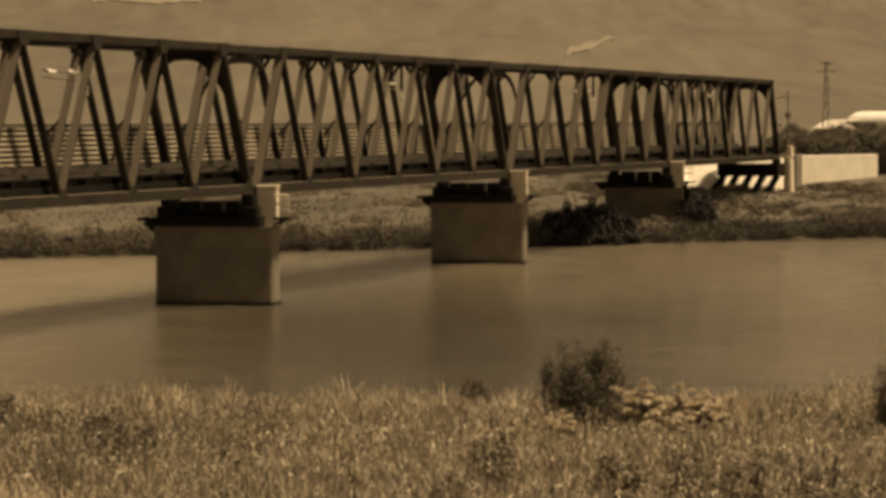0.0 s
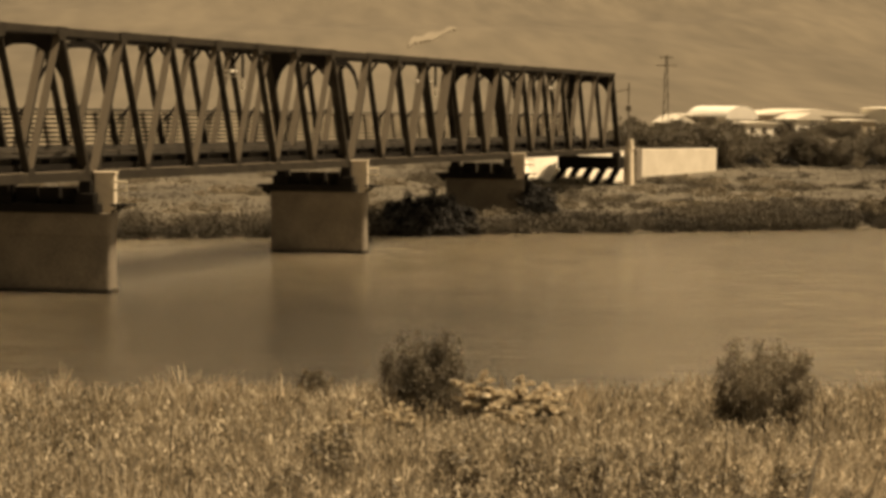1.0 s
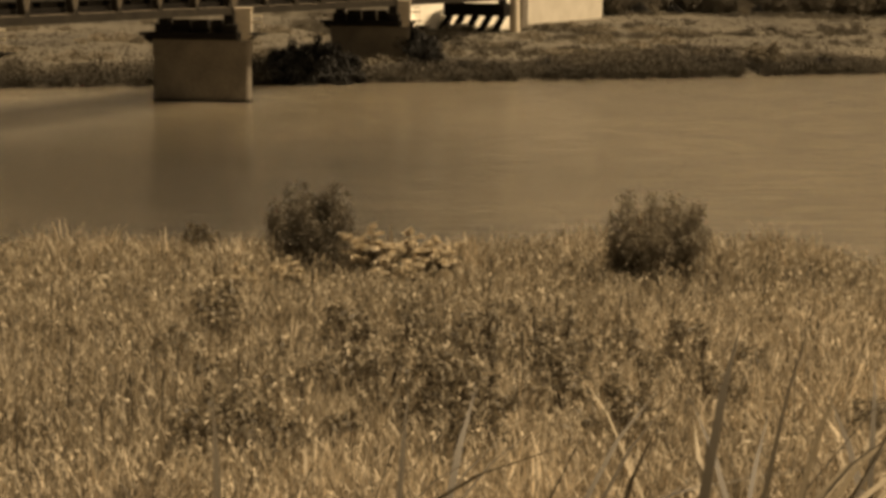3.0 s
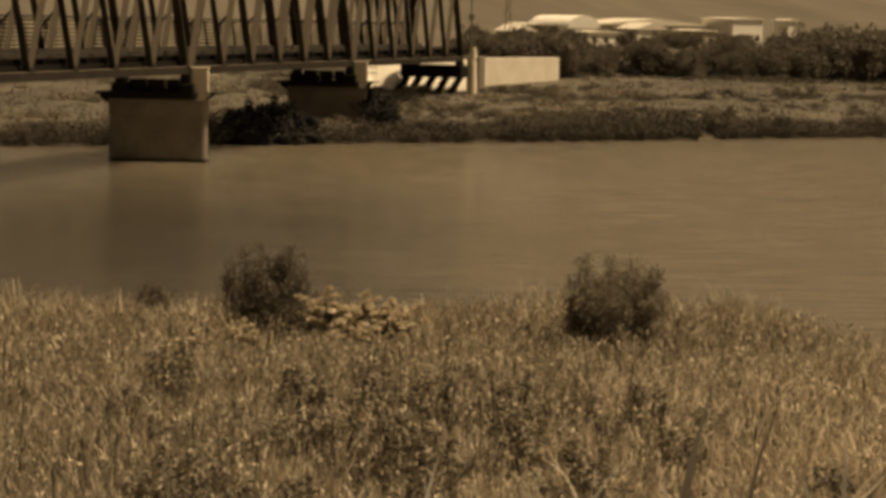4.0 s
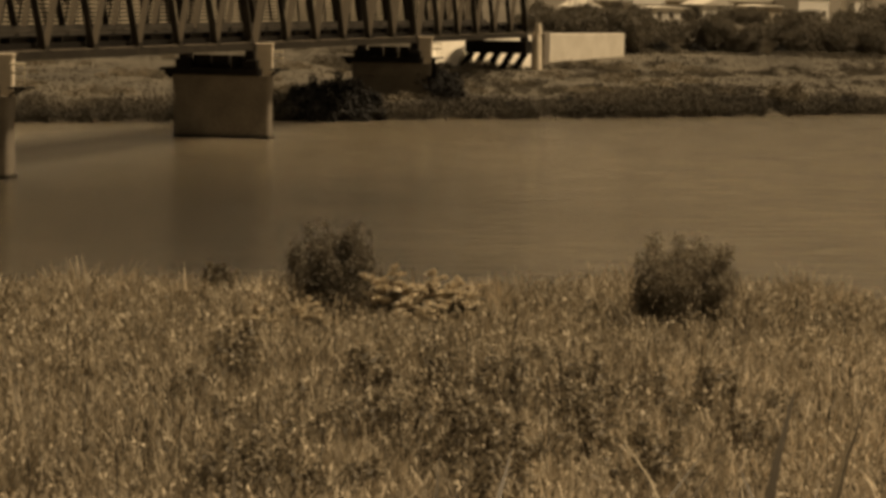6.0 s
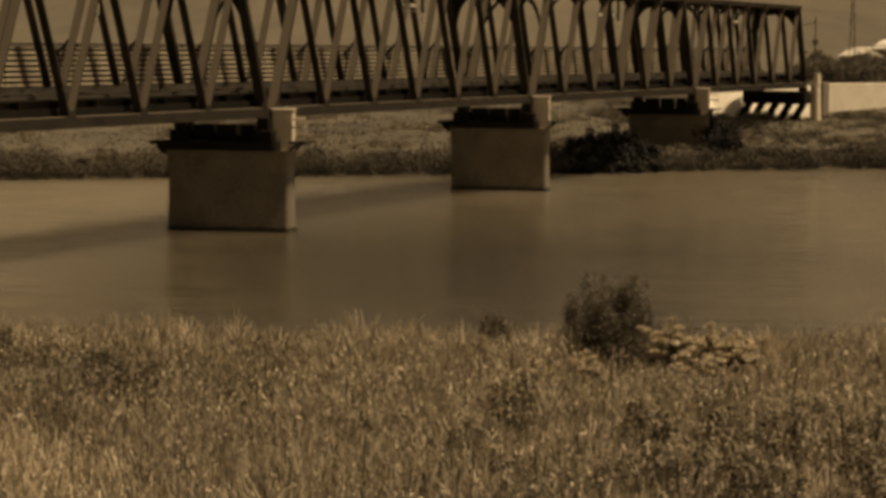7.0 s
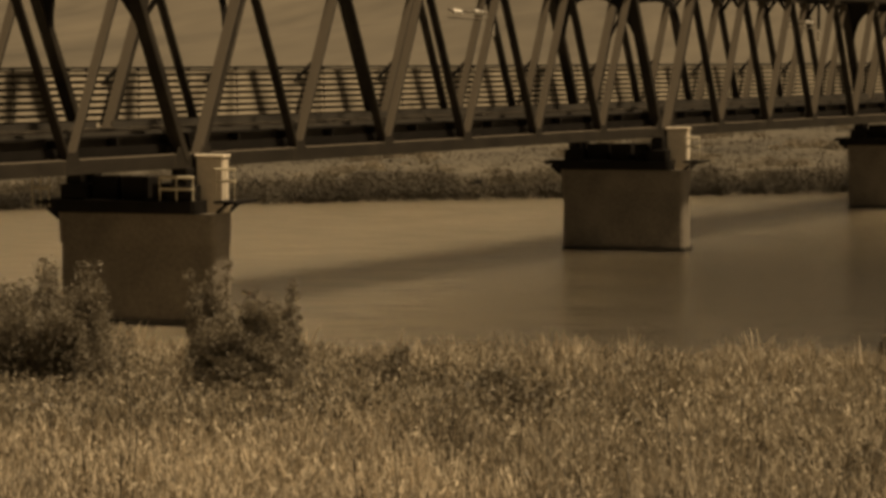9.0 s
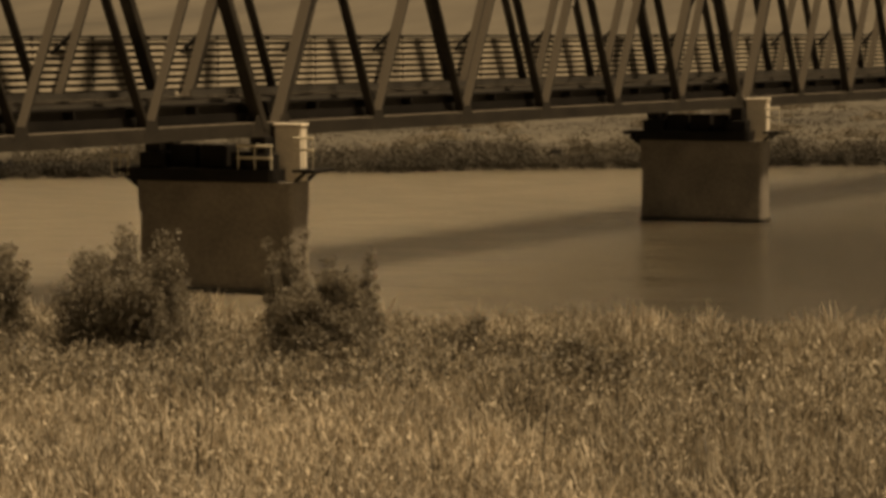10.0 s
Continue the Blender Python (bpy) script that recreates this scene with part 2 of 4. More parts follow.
def prism(bm, outline, z0, z1, taper=1.0, cx=0.0, cy=0.0):
    """An upright solid over a closed outline; taper scales the top about (cx, cy)."""
    lo = [bm.verts.new((x, y, z0)) for x, y in outline]
    hi = [bm.verts.new((cx + (x - cx) * taper, cy + (y - cy) * taper, z1)) for x, y in outline]
    k = len(outline)
    bm.faces.new(lo[::-1])
    bm.faces.new(hi)
    for i in range(k):
        bm.faces.new((lo[i], lo[(i + 1) % k], hi[(i + 1) % k], hi[i]))
    return bm


def rounded(x0, x1, y0, y1, r, steps=5):
    pts = []
    for cx, cy, a0 in ((x1 - r, y1 - r, 0), (x0 + r, y1 - r, 90), (x0 + r, y0 + r, 180), (x1 - r, y0 + r, 270)):
        for i in range(steps + 1):
            a = radians(a0 + 90 * i / steps)
            pts.append((cx + r * math.cos(a), cy + r * math.sin(a)))
    return pts


def tri_mesh(name, verts, tris, mat):
    """A mesh from arrays of corners and triangles."""
    me = bpy.data.meshes.new(name)
    verts, tris = np.asarray(verts, np.float32), np.asarray(tris, np.int32)
    me.vertices.add(len(verts))
    me.vertices.foreach_set("co", verts.ravel())
    me.loops.add(tris.size)
    me.loops.foreach_set("vertex_index", tris.ravel())
    me.polygons.add(len(tris))
    me.polygons.foreach_set("loop_start", np.arange(0, tris.size, 3, dtype=np.int32))
    me.update(calc_edges=True)
    me.materials.append(mat)
    return me


def blades(name, rng, xyz, height, width, lean, mat, toward=None):
    """Tapered, bending leaves of three segments, one loose piece each."""
    n = len(xyz)
    az, face = rng.uniform(0, 6.283, n), rng.uniform(0, 6.283, n)
    if toward is not None:
        az = rng.normal(toward, 0.8, n)
    bend = rng.uniform(0.15, 1.0, n) * lean
    side = np.stack([np.cos(face), np.sin(face), np.zeros(n)], 1)
    way = np.stack([np.cos(az), np.sin(az), np.zeros(n)], 1)
    V = []
    for f, w in ((0.0, 0.6), (0.45, 1.0), (0.8, 0.7), (1.0, 0.0)):
        c = xyz + way * (bend * height * f * f)[:, None]
        c[:, 2] += height * f * (1 - 0.25 * bend * f)
        if w:
            V += [c - side * (width * w / 2)[:, None], c + side * (width * w / 2)[:, None]]
        else:
            V.append(c)
    verts = np.stack(V, 1).reshape(-1, 3)
    base = (np.arange(n) * 7)[:, None, None]
    tris = (np.array([[0, 1, 3], [0, 3, 2], [2, 3, 5], [2, 5, 4], [4, 5, 6]])[None] + base).reshape(-1, 3)
    return tri_mesh(name, verts, tris, mat)


# ---------------------------------------------------------------- the ground, one sheet to the horizon
def lerp(x, xs, ys):
    return np.interp(x, xs, ys)


def near_shore(x):
    return lerp(x, [-400, -70, -20, 14, 22.3, 22.8, 30, 60, 400], [95, 88, 84.5, 84, 83.5, 76.3, 74.5, 60, 45])


def far_shore(x):
    return lerp(x, [-600, -200, -70, -36, -4, 42, 92, 300, 900], [60, 128, 183, 201, 214, 235, 262, 390, 760])


def ripple(x, y, s, seed=0.0):
    return (np.sin(x / s * 1.0 + seed) + np.sin(y / s * 1.31 + 1.7 * seed) + np.sin((x + y) / s * 0.73 + 2.1 + seed) + np.sin((x - 0.6 * y) / s * 1.9 + 0.4)) / 4


def ground_z(x, y):
    x, y = np.asarray(x, float), np.asarray(y, float)
    ys, yf = near_shore(x), far_shore(x)
    levee = lerp(y, [-60, -20, -4, 3, 11, 34], [1.0, 2.0, 9.3, 9.3, 7.3, 0.7])
    flat = 0.6 + 0.12 * ripple(x, y, 4)
    z = np.where(y < 34, levee, flat)
    d = y - ys
    z = np.where((d > -2.5) & (y >= 34), 0.6 - 1.8 * np.clip((d + 2.5) / 5, 0, 1), z)
    g = y - yf
    bank = lerp(g, [-4, 0, 3, 12, 45, 72, 110, 190, 230, 420, 700, 1100, 1700, 2300, 4200],
                [-1.2, -0.4, 0.35, 1.5, 2.9, 4.1, 4.6, 7.6, 8.6, 11, 26, 70, 168, 190, 150])
    bank = bank + np.clip((g - 6) / 60, 0, 1) * 0.35 * ripple(x, y, 9) + np.clip((g - 420) / 900, 0, 1) * (30 * ripple(x, y, 170, 1.1) + 13 * ripple(x, y, 62, 2.3))
    return np.where(g > -4, bank, z)


def build_ground():
    def steps(a):
        return np.unique(np.concatenate(a))
    xs = steps([np.linspace(-4000, -600, 18), np.linspace(-600, -120, 25), np.linspace(-120, 140, 105), np.linspace(140, 900, 40), np.linspace(900, 4000, 16)])
    ys = steps([np.linspace(-1500, -60, 8), np.linspace(-60, 60, 61), np.linspace(60, 100, 41), np.linspace(100, 340, 121), np.linspace(340, 900, 60), np.linspace(900, 2600, 70), np.linspace(2600, 4500, 10)])
    X, Y = np.meshgrid(xs, ys)
    Z = ground_z(X, Y)
    nx, ny = len(xs), len(ys)
    i = (np.arange(ny - 1)[:, None] * nx + np.arange(nx - 1)[None]).ravel()
    tris = np.concatenate([np.stack([i, i + 1, i + nx + 1], 1), np.stack([i, i + nx + 1, i + nx], 1)])
    me = tri_mesh("ground", np.stack([X.ravel(), Y.ravel(), Z.ravel()], 1), tris, HILL)
    me.polygons.foreach_set("use_smooth", np.ones(len(tris), bool))
    return tagged(new("ground", me), "brown river banks, meadow and distant hillside", "ground", kind="structure")


HILL = material("hillside_and_soil", (0.068, 0.057, 0.0405), (0.129, 0.108, 0.0765), 0.012, 0.09, 0.95, 0, 0.5, contrast=0.17, distance=0.6, stretch=(1, 0.14, 1))
build_ground()
bm = bmesh.new()
bmesh.ops.create_grid(bm, x_segments=8, y_segments=8, size=1500, matrix=Matrix.Translation((0, 150, 0)))
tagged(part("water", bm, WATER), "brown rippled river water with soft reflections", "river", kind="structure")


def on_slope(az, el, start=500, stop=2600):
    """Where the ground first rises to the line of sight at this bearing and angle."""
    for r in np.arange(start, stop, 4.0):
        x, y = r * math.sin(radians(az)), r * math.cos(radians(az))
        z = float(ground_z(x, y))
        if z >= EYE + r * math.tan(radians(el)):
            return x, y, z
    return x, y, z


# ---------------------------------------------------------------- the bridge
PHI = radians(20.459)
PANEL, GAP, HIGH, WIDE = 7.704, 1.0, 9.0, 5.1
SPAN = 6 * PANEL
ZB = EYE - 4.276
BRIDGE = pose(-11.417, 148.748, 0, 0, 0, 90 - 20.459)


def at_bridge(s, w=0.0, z=0.0):
    return BRIDGE @ Matrix.Translation((s, w, z))


SHARED = {}


def shared(key, make, mat):
    if key not in SHARED:
        bm = bmesh.new()
        make(bm)
        SHARED[key] = mesh_of(key, bm, mat)
    return SHARED[key]


def portal(bm, lean, rib=0.0):
    """An arched plate between the end posts, or a rib of that depth; lean: metres that its foot stands off from its head."""
    n, depth_side, depth_mid = 16, 3.3, 0.95
    rows = []
    for i in range(n + 1):
        u = i / n
        d = depth_mid + (depth_side - depth_mid) * abs(2 * u - 1) ** 3.2
        rows.append((0.2 + (WIDE - 0.4) * u, max(0.0, d - rib) if rib else 0.0, d))
    rings = []
    for sgn in (-0.12, 0.12):
        top = [bm.verts.new((sgn + lean * t / HIGH, y, -t)) for y, t, d in rows]
        bot = [bm.verts.new((sgn + lean * d / HIGH, y, -d)) for y, t, d in rows]
        for i in range(n):
            bm.faces.new((top[i], top[i + 1], bot[i + 1], bot[i]))
        rings.append((top, bot))
    (t0, b0), (t1, b1) = rings
    for a, b in ((t0, t1), (b0, b1)):
        for i in range(n):
            bm.faces.new((a[i], a[i + 1], b[i + 1], b[i]))
    for i in (0, n):
        bm.faces.new((t0[i], b0[i], b1[i], t1[i]))


def truss_span(at, linked):
    sp = thing("truss_span", "dark weathered steel truss bridge span on concrete piers", "bridge span", at, "bridge spans")
    zt, zb, P = ZB + HIGH - 0.3, ZB + 0.32, PANEL
    for y in (0.0, WIDE):
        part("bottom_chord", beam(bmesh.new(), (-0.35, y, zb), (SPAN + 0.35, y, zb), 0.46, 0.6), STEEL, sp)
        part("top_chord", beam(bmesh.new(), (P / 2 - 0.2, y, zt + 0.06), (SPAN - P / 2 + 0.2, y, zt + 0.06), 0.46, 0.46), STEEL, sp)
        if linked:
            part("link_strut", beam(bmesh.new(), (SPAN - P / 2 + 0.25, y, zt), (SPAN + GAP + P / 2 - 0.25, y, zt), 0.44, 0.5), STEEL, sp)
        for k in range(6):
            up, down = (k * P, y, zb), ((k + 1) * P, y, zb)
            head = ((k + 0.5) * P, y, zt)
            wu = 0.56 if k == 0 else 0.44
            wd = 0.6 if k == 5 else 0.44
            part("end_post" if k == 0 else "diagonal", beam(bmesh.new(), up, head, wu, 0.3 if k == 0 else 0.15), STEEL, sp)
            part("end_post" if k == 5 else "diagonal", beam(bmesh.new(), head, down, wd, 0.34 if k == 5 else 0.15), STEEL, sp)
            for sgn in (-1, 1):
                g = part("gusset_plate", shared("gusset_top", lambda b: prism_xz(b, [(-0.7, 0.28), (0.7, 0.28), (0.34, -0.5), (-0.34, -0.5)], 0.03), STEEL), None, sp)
                g.location = (head[0], y + sgn * 0.275, zt)
        for k in range(7):
            for sgn in (-1, 1):
                g = part("gusset_plate", shared("gusset_bottom", lambda b: prism_xz(b, [(-0.6, -0.3), (0.6, -0.3), (0.3, 0.6), (-0.3, 0.6)], 0.03), STEEL), None, sp)
                g.location = (k * P + (0.35 if k == 0 else -0.35 if k == 6 else 0), y + sgn * 0.255, zb)
    for k in range(6):
        x = (k + 0.5) * P
        if k in (0, 5):
            lean = -P / 2 if k == 0 else P / 2
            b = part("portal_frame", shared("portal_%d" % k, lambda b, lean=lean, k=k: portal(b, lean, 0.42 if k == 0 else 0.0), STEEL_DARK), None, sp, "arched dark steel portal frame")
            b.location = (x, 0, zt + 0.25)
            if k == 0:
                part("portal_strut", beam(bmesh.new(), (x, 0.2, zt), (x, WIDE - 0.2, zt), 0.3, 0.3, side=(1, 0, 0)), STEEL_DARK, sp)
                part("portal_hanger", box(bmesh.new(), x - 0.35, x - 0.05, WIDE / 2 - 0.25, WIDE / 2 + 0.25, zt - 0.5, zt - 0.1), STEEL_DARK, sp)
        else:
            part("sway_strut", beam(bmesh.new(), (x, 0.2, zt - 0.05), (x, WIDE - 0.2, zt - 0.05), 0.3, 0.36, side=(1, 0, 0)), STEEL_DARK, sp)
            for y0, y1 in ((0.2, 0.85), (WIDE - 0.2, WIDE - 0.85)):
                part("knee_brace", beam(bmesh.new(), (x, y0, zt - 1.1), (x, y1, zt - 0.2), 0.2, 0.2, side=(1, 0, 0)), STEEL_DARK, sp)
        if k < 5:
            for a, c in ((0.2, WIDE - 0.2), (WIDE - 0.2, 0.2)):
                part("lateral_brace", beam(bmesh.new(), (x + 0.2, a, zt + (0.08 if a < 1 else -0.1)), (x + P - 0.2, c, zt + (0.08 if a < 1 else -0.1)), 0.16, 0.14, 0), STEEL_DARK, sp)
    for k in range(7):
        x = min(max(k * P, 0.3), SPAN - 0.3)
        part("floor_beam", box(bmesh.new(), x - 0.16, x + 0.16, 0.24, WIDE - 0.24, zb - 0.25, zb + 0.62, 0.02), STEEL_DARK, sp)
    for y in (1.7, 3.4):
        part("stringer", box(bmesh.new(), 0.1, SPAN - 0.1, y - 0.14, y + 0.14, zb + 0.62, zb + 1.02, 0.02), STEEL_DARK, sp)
        part("rail", box(bmesh.new(), 0, SPAN, y - 0.04 + 0.12, y + 0.04 + 0.12, zb + 1.22, zb + 1.38, 0.01), STEEL, sp)
    bm = bmesh.new()
    for i in range(int(SPAN / 0.65)):
        x = 0.3 + i * 0.65
        box(bm, x - 0.12, x + 0.12, 1.2, 3.95, zb + 1.02, zb + 1.22)
    tagged(part("sleepers", bm, BARK, sp), kind="stuff")
    for y0, y1 in ((0.45, 1.1), (4.05, 5.9)):
        part("walkway", box(bmesh.new(), 0.05, SPAN - 0.05, y0, y1, zb + 1.06, zb + 1.16, 0.01), STEEL_DARK, sp)
        for k in range(13):
            x = min(max(k * P / 2, 0.2), SPAN - 0.2)
            part("bracket", shared("bracket_%.1f" % (y1 - y0), lambda b, y0=y0, y1=y1: box(b, -0.07, 0.07, y0, y1, zb + 0.6, zb + 1.06), STEEL_DARK), None, sp).location = (x, 0, 0)
    # edge plate of the deck behind the far chord
    part("edge_plate", box(bmesh.new(), 0.05, SPAN - 0.05, WIDE - 0.62, WIDE - 0.56, zb + 0.2, zb + 1.62), BALLAST, sp)
    # low guard along the near walkway
    part("toe_board", box(bmesh.new(), 0.1, SPAN - 0.1, 0.38, 0.44, zb + 0.32, zb + 0.72), STEEL_DARK, sp)
    part("ballast_board", box(bmesh.new(), 0.1, SPAN - 0.1, 0.98, 1.06, zb + 0.6, zb + 1.3), BALLAST, sp, "brown weathered side board of the deck")
    # a hanger with an insulator for the overhead line
    x = 4.0 * P
    part("hanger", tube(bmesh.new(), (x, 2.55, zt), (x, 2.55, zt - 2.1), 0.11), STEEL_DARK, sp)
    part("bracket_arm", tube(bmesh.new(), (x + 0.3, 2.55, zt - 1.75), (x - 2.9, 3.6, zt - 1.5), 0.06), GALVANISED, sp)
    part("bracket_arm", tube(bmesh.new(), (x, 2.55, zt - 2.05), (x - 2.9, 3.6, zt - 1.9), 0.05), GALVANISED, sp)
    for u in (0.85, 0.4):
        part("insulator", tube(bmesh.new(), (x - 3.1 * u, 2.55 + 1.1 * u, zt - 1.6), (x - 3.1 * u + 0.55, 2.55 + 1.1 * u - 0.2, zt - 1.64), 0.13, 0.1), WHITE, sp, "white ribbed porcelain insulator")
    bm = bmesh.new()
    for i in range(4):
        tube(bm, (x, 2.55, zt - 2.3 - i * 0.16), (x, 2.55, zt - 2.42 - i * 0.16), 0.15, 0.11)
    tube(bm, (x, 2.55, zt - 2.3), (x, 2.55, zt - 2.9), 0.05)
    part("insulator", bm, WHITE, sp, "white ribbed porcelain insulator")
    return sp


def prism_xz(bm, outline, thick):
    a = [bm.verts.new((x, -thick / 2, z)) for x, z in outline]
    b = [bm.verts.new((x, thick / 2, z)) for x, z in outline]
    bm.faces.new(a)
    bm.faces.new(b[::-1])
    k = len(outline)
    for i in range(k):
        bm.faces.new((a[i], b[i], b[(i + 1) % k], a[(i + 1) % k]))
    return bm


def wind_fence(at):
    fe = thing("wind_fence", "long slatted fence of weathered boards on the bridge", "fence", at, "bridge fences")
    y, z0 = WIDE + 0.72, ZB + 1.48
    n = 12
    post = shared("fence_post", lambda b: box(b, -0.06, 0.06, -0.07, 0.07, 0, 2.8, 0.015), STEEL_DARK)
    for k in range(n + 1):
        p = part("post", post, None, fe)
        p.location = (min(max(k * SPAN / n, 0.1), SPAN - 0.1), y + 0.09, z0)
    slat = shared("fence_slat", lambda b: beam(b, (0, 0.04, 0.085), (SPAN + GAP, 0.04, 0.085), 0.03, 0.185, 0.008, side=(0, -math.cos(0.5), math.sin(0.5))), SLAT)
    for k in range(9):
        part("slat", slat, None, fe).location = (0, y, z0 + 0.2 + k * 0.285)
    # dark strips set behind the gaps act as the shade below each slat
    shade_strip = shared("fence_shade", lambda b: box(b, 0, SPAN + GAP, 0.1, 0.12, -0.02, 0.13), STEEL_DARK)
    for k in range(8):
        part("shade_strip", shade_strip, None, fe, "dark strip standing in for shade under the louvred board" if k == 0 else "").location = (0, y, z0 + 0.2 + 0.172 + k * 0.285)
    # stays from the far truss to the fence head
    stay = shared("fence_stay", lambda b: beam(b, (0.35, -0.5, 0.2), (-0.75, 0.12, -0.95), 0.13, 0.13, 0), STEEL_DARK)
    for k in range(6):
        part("stay", stay, None, fe).location = ((k + 0.24) * PANEL, y, z0 + 2.9)
    part("top_rail", box(bmesh.new(), 0, SPAN + GAP, y - 0.05, y + 0.06, z0 + 2.7, z0 + 2.79, 0.01), STEEL_DARK, fe)
    part("kick_board", box(bmesh.new(), 0, SPAN + GAP, y - 0.03, y + 0.02, z0 - 0.02, z0 + 0.16), STEEL_DARK, fe)
    return fe


first = truss_span(at_bridge(-2 * (SPAN + GAP) + GAP / 2), True)
fence = wind_fence(at_bridge(-2 * (SPAN + GAP) + GAP / 2))
for i in (-1, 0, 1):
    copy_thing(first, at_bridge(i * (SPAN + GAP) + GAP / 2))
truss_span(at_bridge(2 * (SPAN + GAP) + GAP / 2), False)
for i in (-1, 0, 1, 2):
    copy_thing(fence, at_bridge(i * (SPAN + GAP) + GAP / 2))


SEAT = Matrix.Translation((0, 0.5, 0)) @ Matrix.Rotation(radians(9), 4, "Z")


def battered(bm, x0, x1, y0, y1, z0, z1, dx, dy0, dy1, r=0.22):
    """A block whose faces lean in towards the top by dx, dy0 and dy1; its upright corners are rounded."""
    low, high = rounded(x0, x1, y0, y1, r, 4), rounded(x0 + dx, x1 - dx, y0 + dy0, y1 - dy1, r, 4)
    a = [bm.verts.new((x, y, z0)) for x, y in low]
    c = [bm.verts.new((x, y, z1)) for x, y in high]
    bm.faces.new(a[::-1])
    bm.faces.new(c)
    k = len(a)
    for i in range(k):
        bm.faces.new((a[i], a[(i + 1) % k], c[(i + 1) % k], c[i]))
    return bm


def pier(at, railed, foot=-1.4):
    pr = thing("bridge_pier", "grey concrete river pier with a dark cap under the bridge", "bridge pier", at @ SEAT, "bridge piers")
    part("shaft", battered(bmesh.new(), -0.98, 0.98, -2.0, 5.38, foot, 3.42, 0.2, 0.02, 0.0), CONCRETE, pr)
    part("head", battered(bmesh.new(), -0.86, 0.86, -2.02, 5.46, 3.42, 4.75, -0.02, -0.03, -0.06, 0.3), CONCRETE, pr)
    part("footing", battered(bmesh.new(), -1.06, 1.06, -2.12, 5.46, foot, 0.24, 0.02, 0.02, 0.02, 0.25), WET, pr, "dark wet concrete footing")
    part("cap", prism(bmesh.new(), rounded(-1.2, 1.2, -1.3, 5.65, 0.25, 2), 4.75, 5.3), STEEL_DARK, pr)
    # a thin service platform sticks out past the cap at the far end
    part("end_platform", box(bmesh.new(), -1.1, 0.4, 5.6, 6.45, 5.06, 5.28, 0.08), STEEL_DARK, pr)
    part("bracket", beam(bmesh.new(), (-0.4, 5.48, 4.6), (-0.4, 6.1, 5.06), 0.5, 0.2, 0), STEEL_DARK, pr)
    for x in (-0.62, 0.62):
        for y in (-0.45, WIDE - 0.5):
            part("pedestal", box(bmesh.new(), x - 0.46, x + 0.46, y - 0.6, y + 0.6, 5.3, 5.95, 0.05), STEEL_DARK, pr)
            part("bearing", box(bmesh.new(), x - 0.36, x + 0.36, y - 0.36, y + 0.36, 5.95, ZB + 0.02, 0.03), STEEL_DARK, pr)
    # near-black blocks added to fill in the shade between cap and deck
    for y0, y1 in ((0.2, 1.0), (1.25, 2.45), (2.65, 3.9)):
        part("shade_block", box(bmesh.new(), -0.7, 0.7, y0, y1, 5.3, 6.28 if not railed or y0 > 1.1 else 6.0, 0.05), STEEL_DARK, pr)
    part("end_block", box(bmesh.new(), -0.1, 0.5, -2.05, -0.78, 4.748, 7.1, 0.06), BLOCK, pr, "pale concrete end block")
    part("block_cap", box(bmesh.new(), -0.16, 0.56, -2.11, -0.72, 7.1, 7.22, 0.03), BLOCK, pr)
    part("bench", box(bmesh.new(), -0.85, 0.85, -0.76, 0.1, 5.3, 5.8, 0.05), BLOCK, pr, "pale concrete bench beside the end block")
    # a narrow platform on the upstream nose
    part("nose_platform", box(bmesh.new(), -1.05, 1.05, -3.1, -2.06, 5.2, 5.32, 0.02), STEEL_DARK, pr)
    for x in (-0.6, 0.6):
        part("bracket", beam(bmesh.new(), (x, -2.0, 4.8), (x, -2.5, 5.2), 0.12, 0.12, 0), STEEL_DARK, pr)
    rails = [(-3.05, -2.1, 5.65, -0.95)]
    if railed:
        rails += [(-1.2, 0.45, 5.3, -1.12), (5.7, 6.6, 5.3, -1.05)]
    for y0, y1, z0, x in rails:
        rail = bmesh.new()
        for z in (z0 + 0.5, z0 + 1.0):
            tube(rail, (x, y0, z), (x, y1, z), 0.055)
        for y in (y0 + 0.05, (y0 + y1) / 2, y1 - 0.05):
            tube(rail, (x, y, z0 - 0.35), (x, y, z0 + 1.02), 0.03 if y0 > -2 else 0.018)
        part("handrail", rail, RAIL_PAINT, pr, "cream painted steel handrail")
    return pr


pier(at_bridge(-SPAN - GAP), True)
plain_pier = pier(at_bridge(0), False)
for i in (-2, 1, 2):
    copy_thing(plain_pier, at_bridge(i * (SPAN + GAP)) @ SEAT)


def slab_between(bm, pts, floor):
    """A solid whose top is the four-cornered face pts and whose sides run down to floor."""
    hi = [bm.verts.new(p) for p in pts]
    lo = [bm.verts.new((x, y, floor)) for x, y, z in pts]
    bm.faces.new(hi)
    bm.faces.new(lo[::-1])
    for i in range(4):
        bm.faces.new((hi[i], lo[i], lo[(i + 1) % 4], hi[(i + 1) % 4]))
    return bm


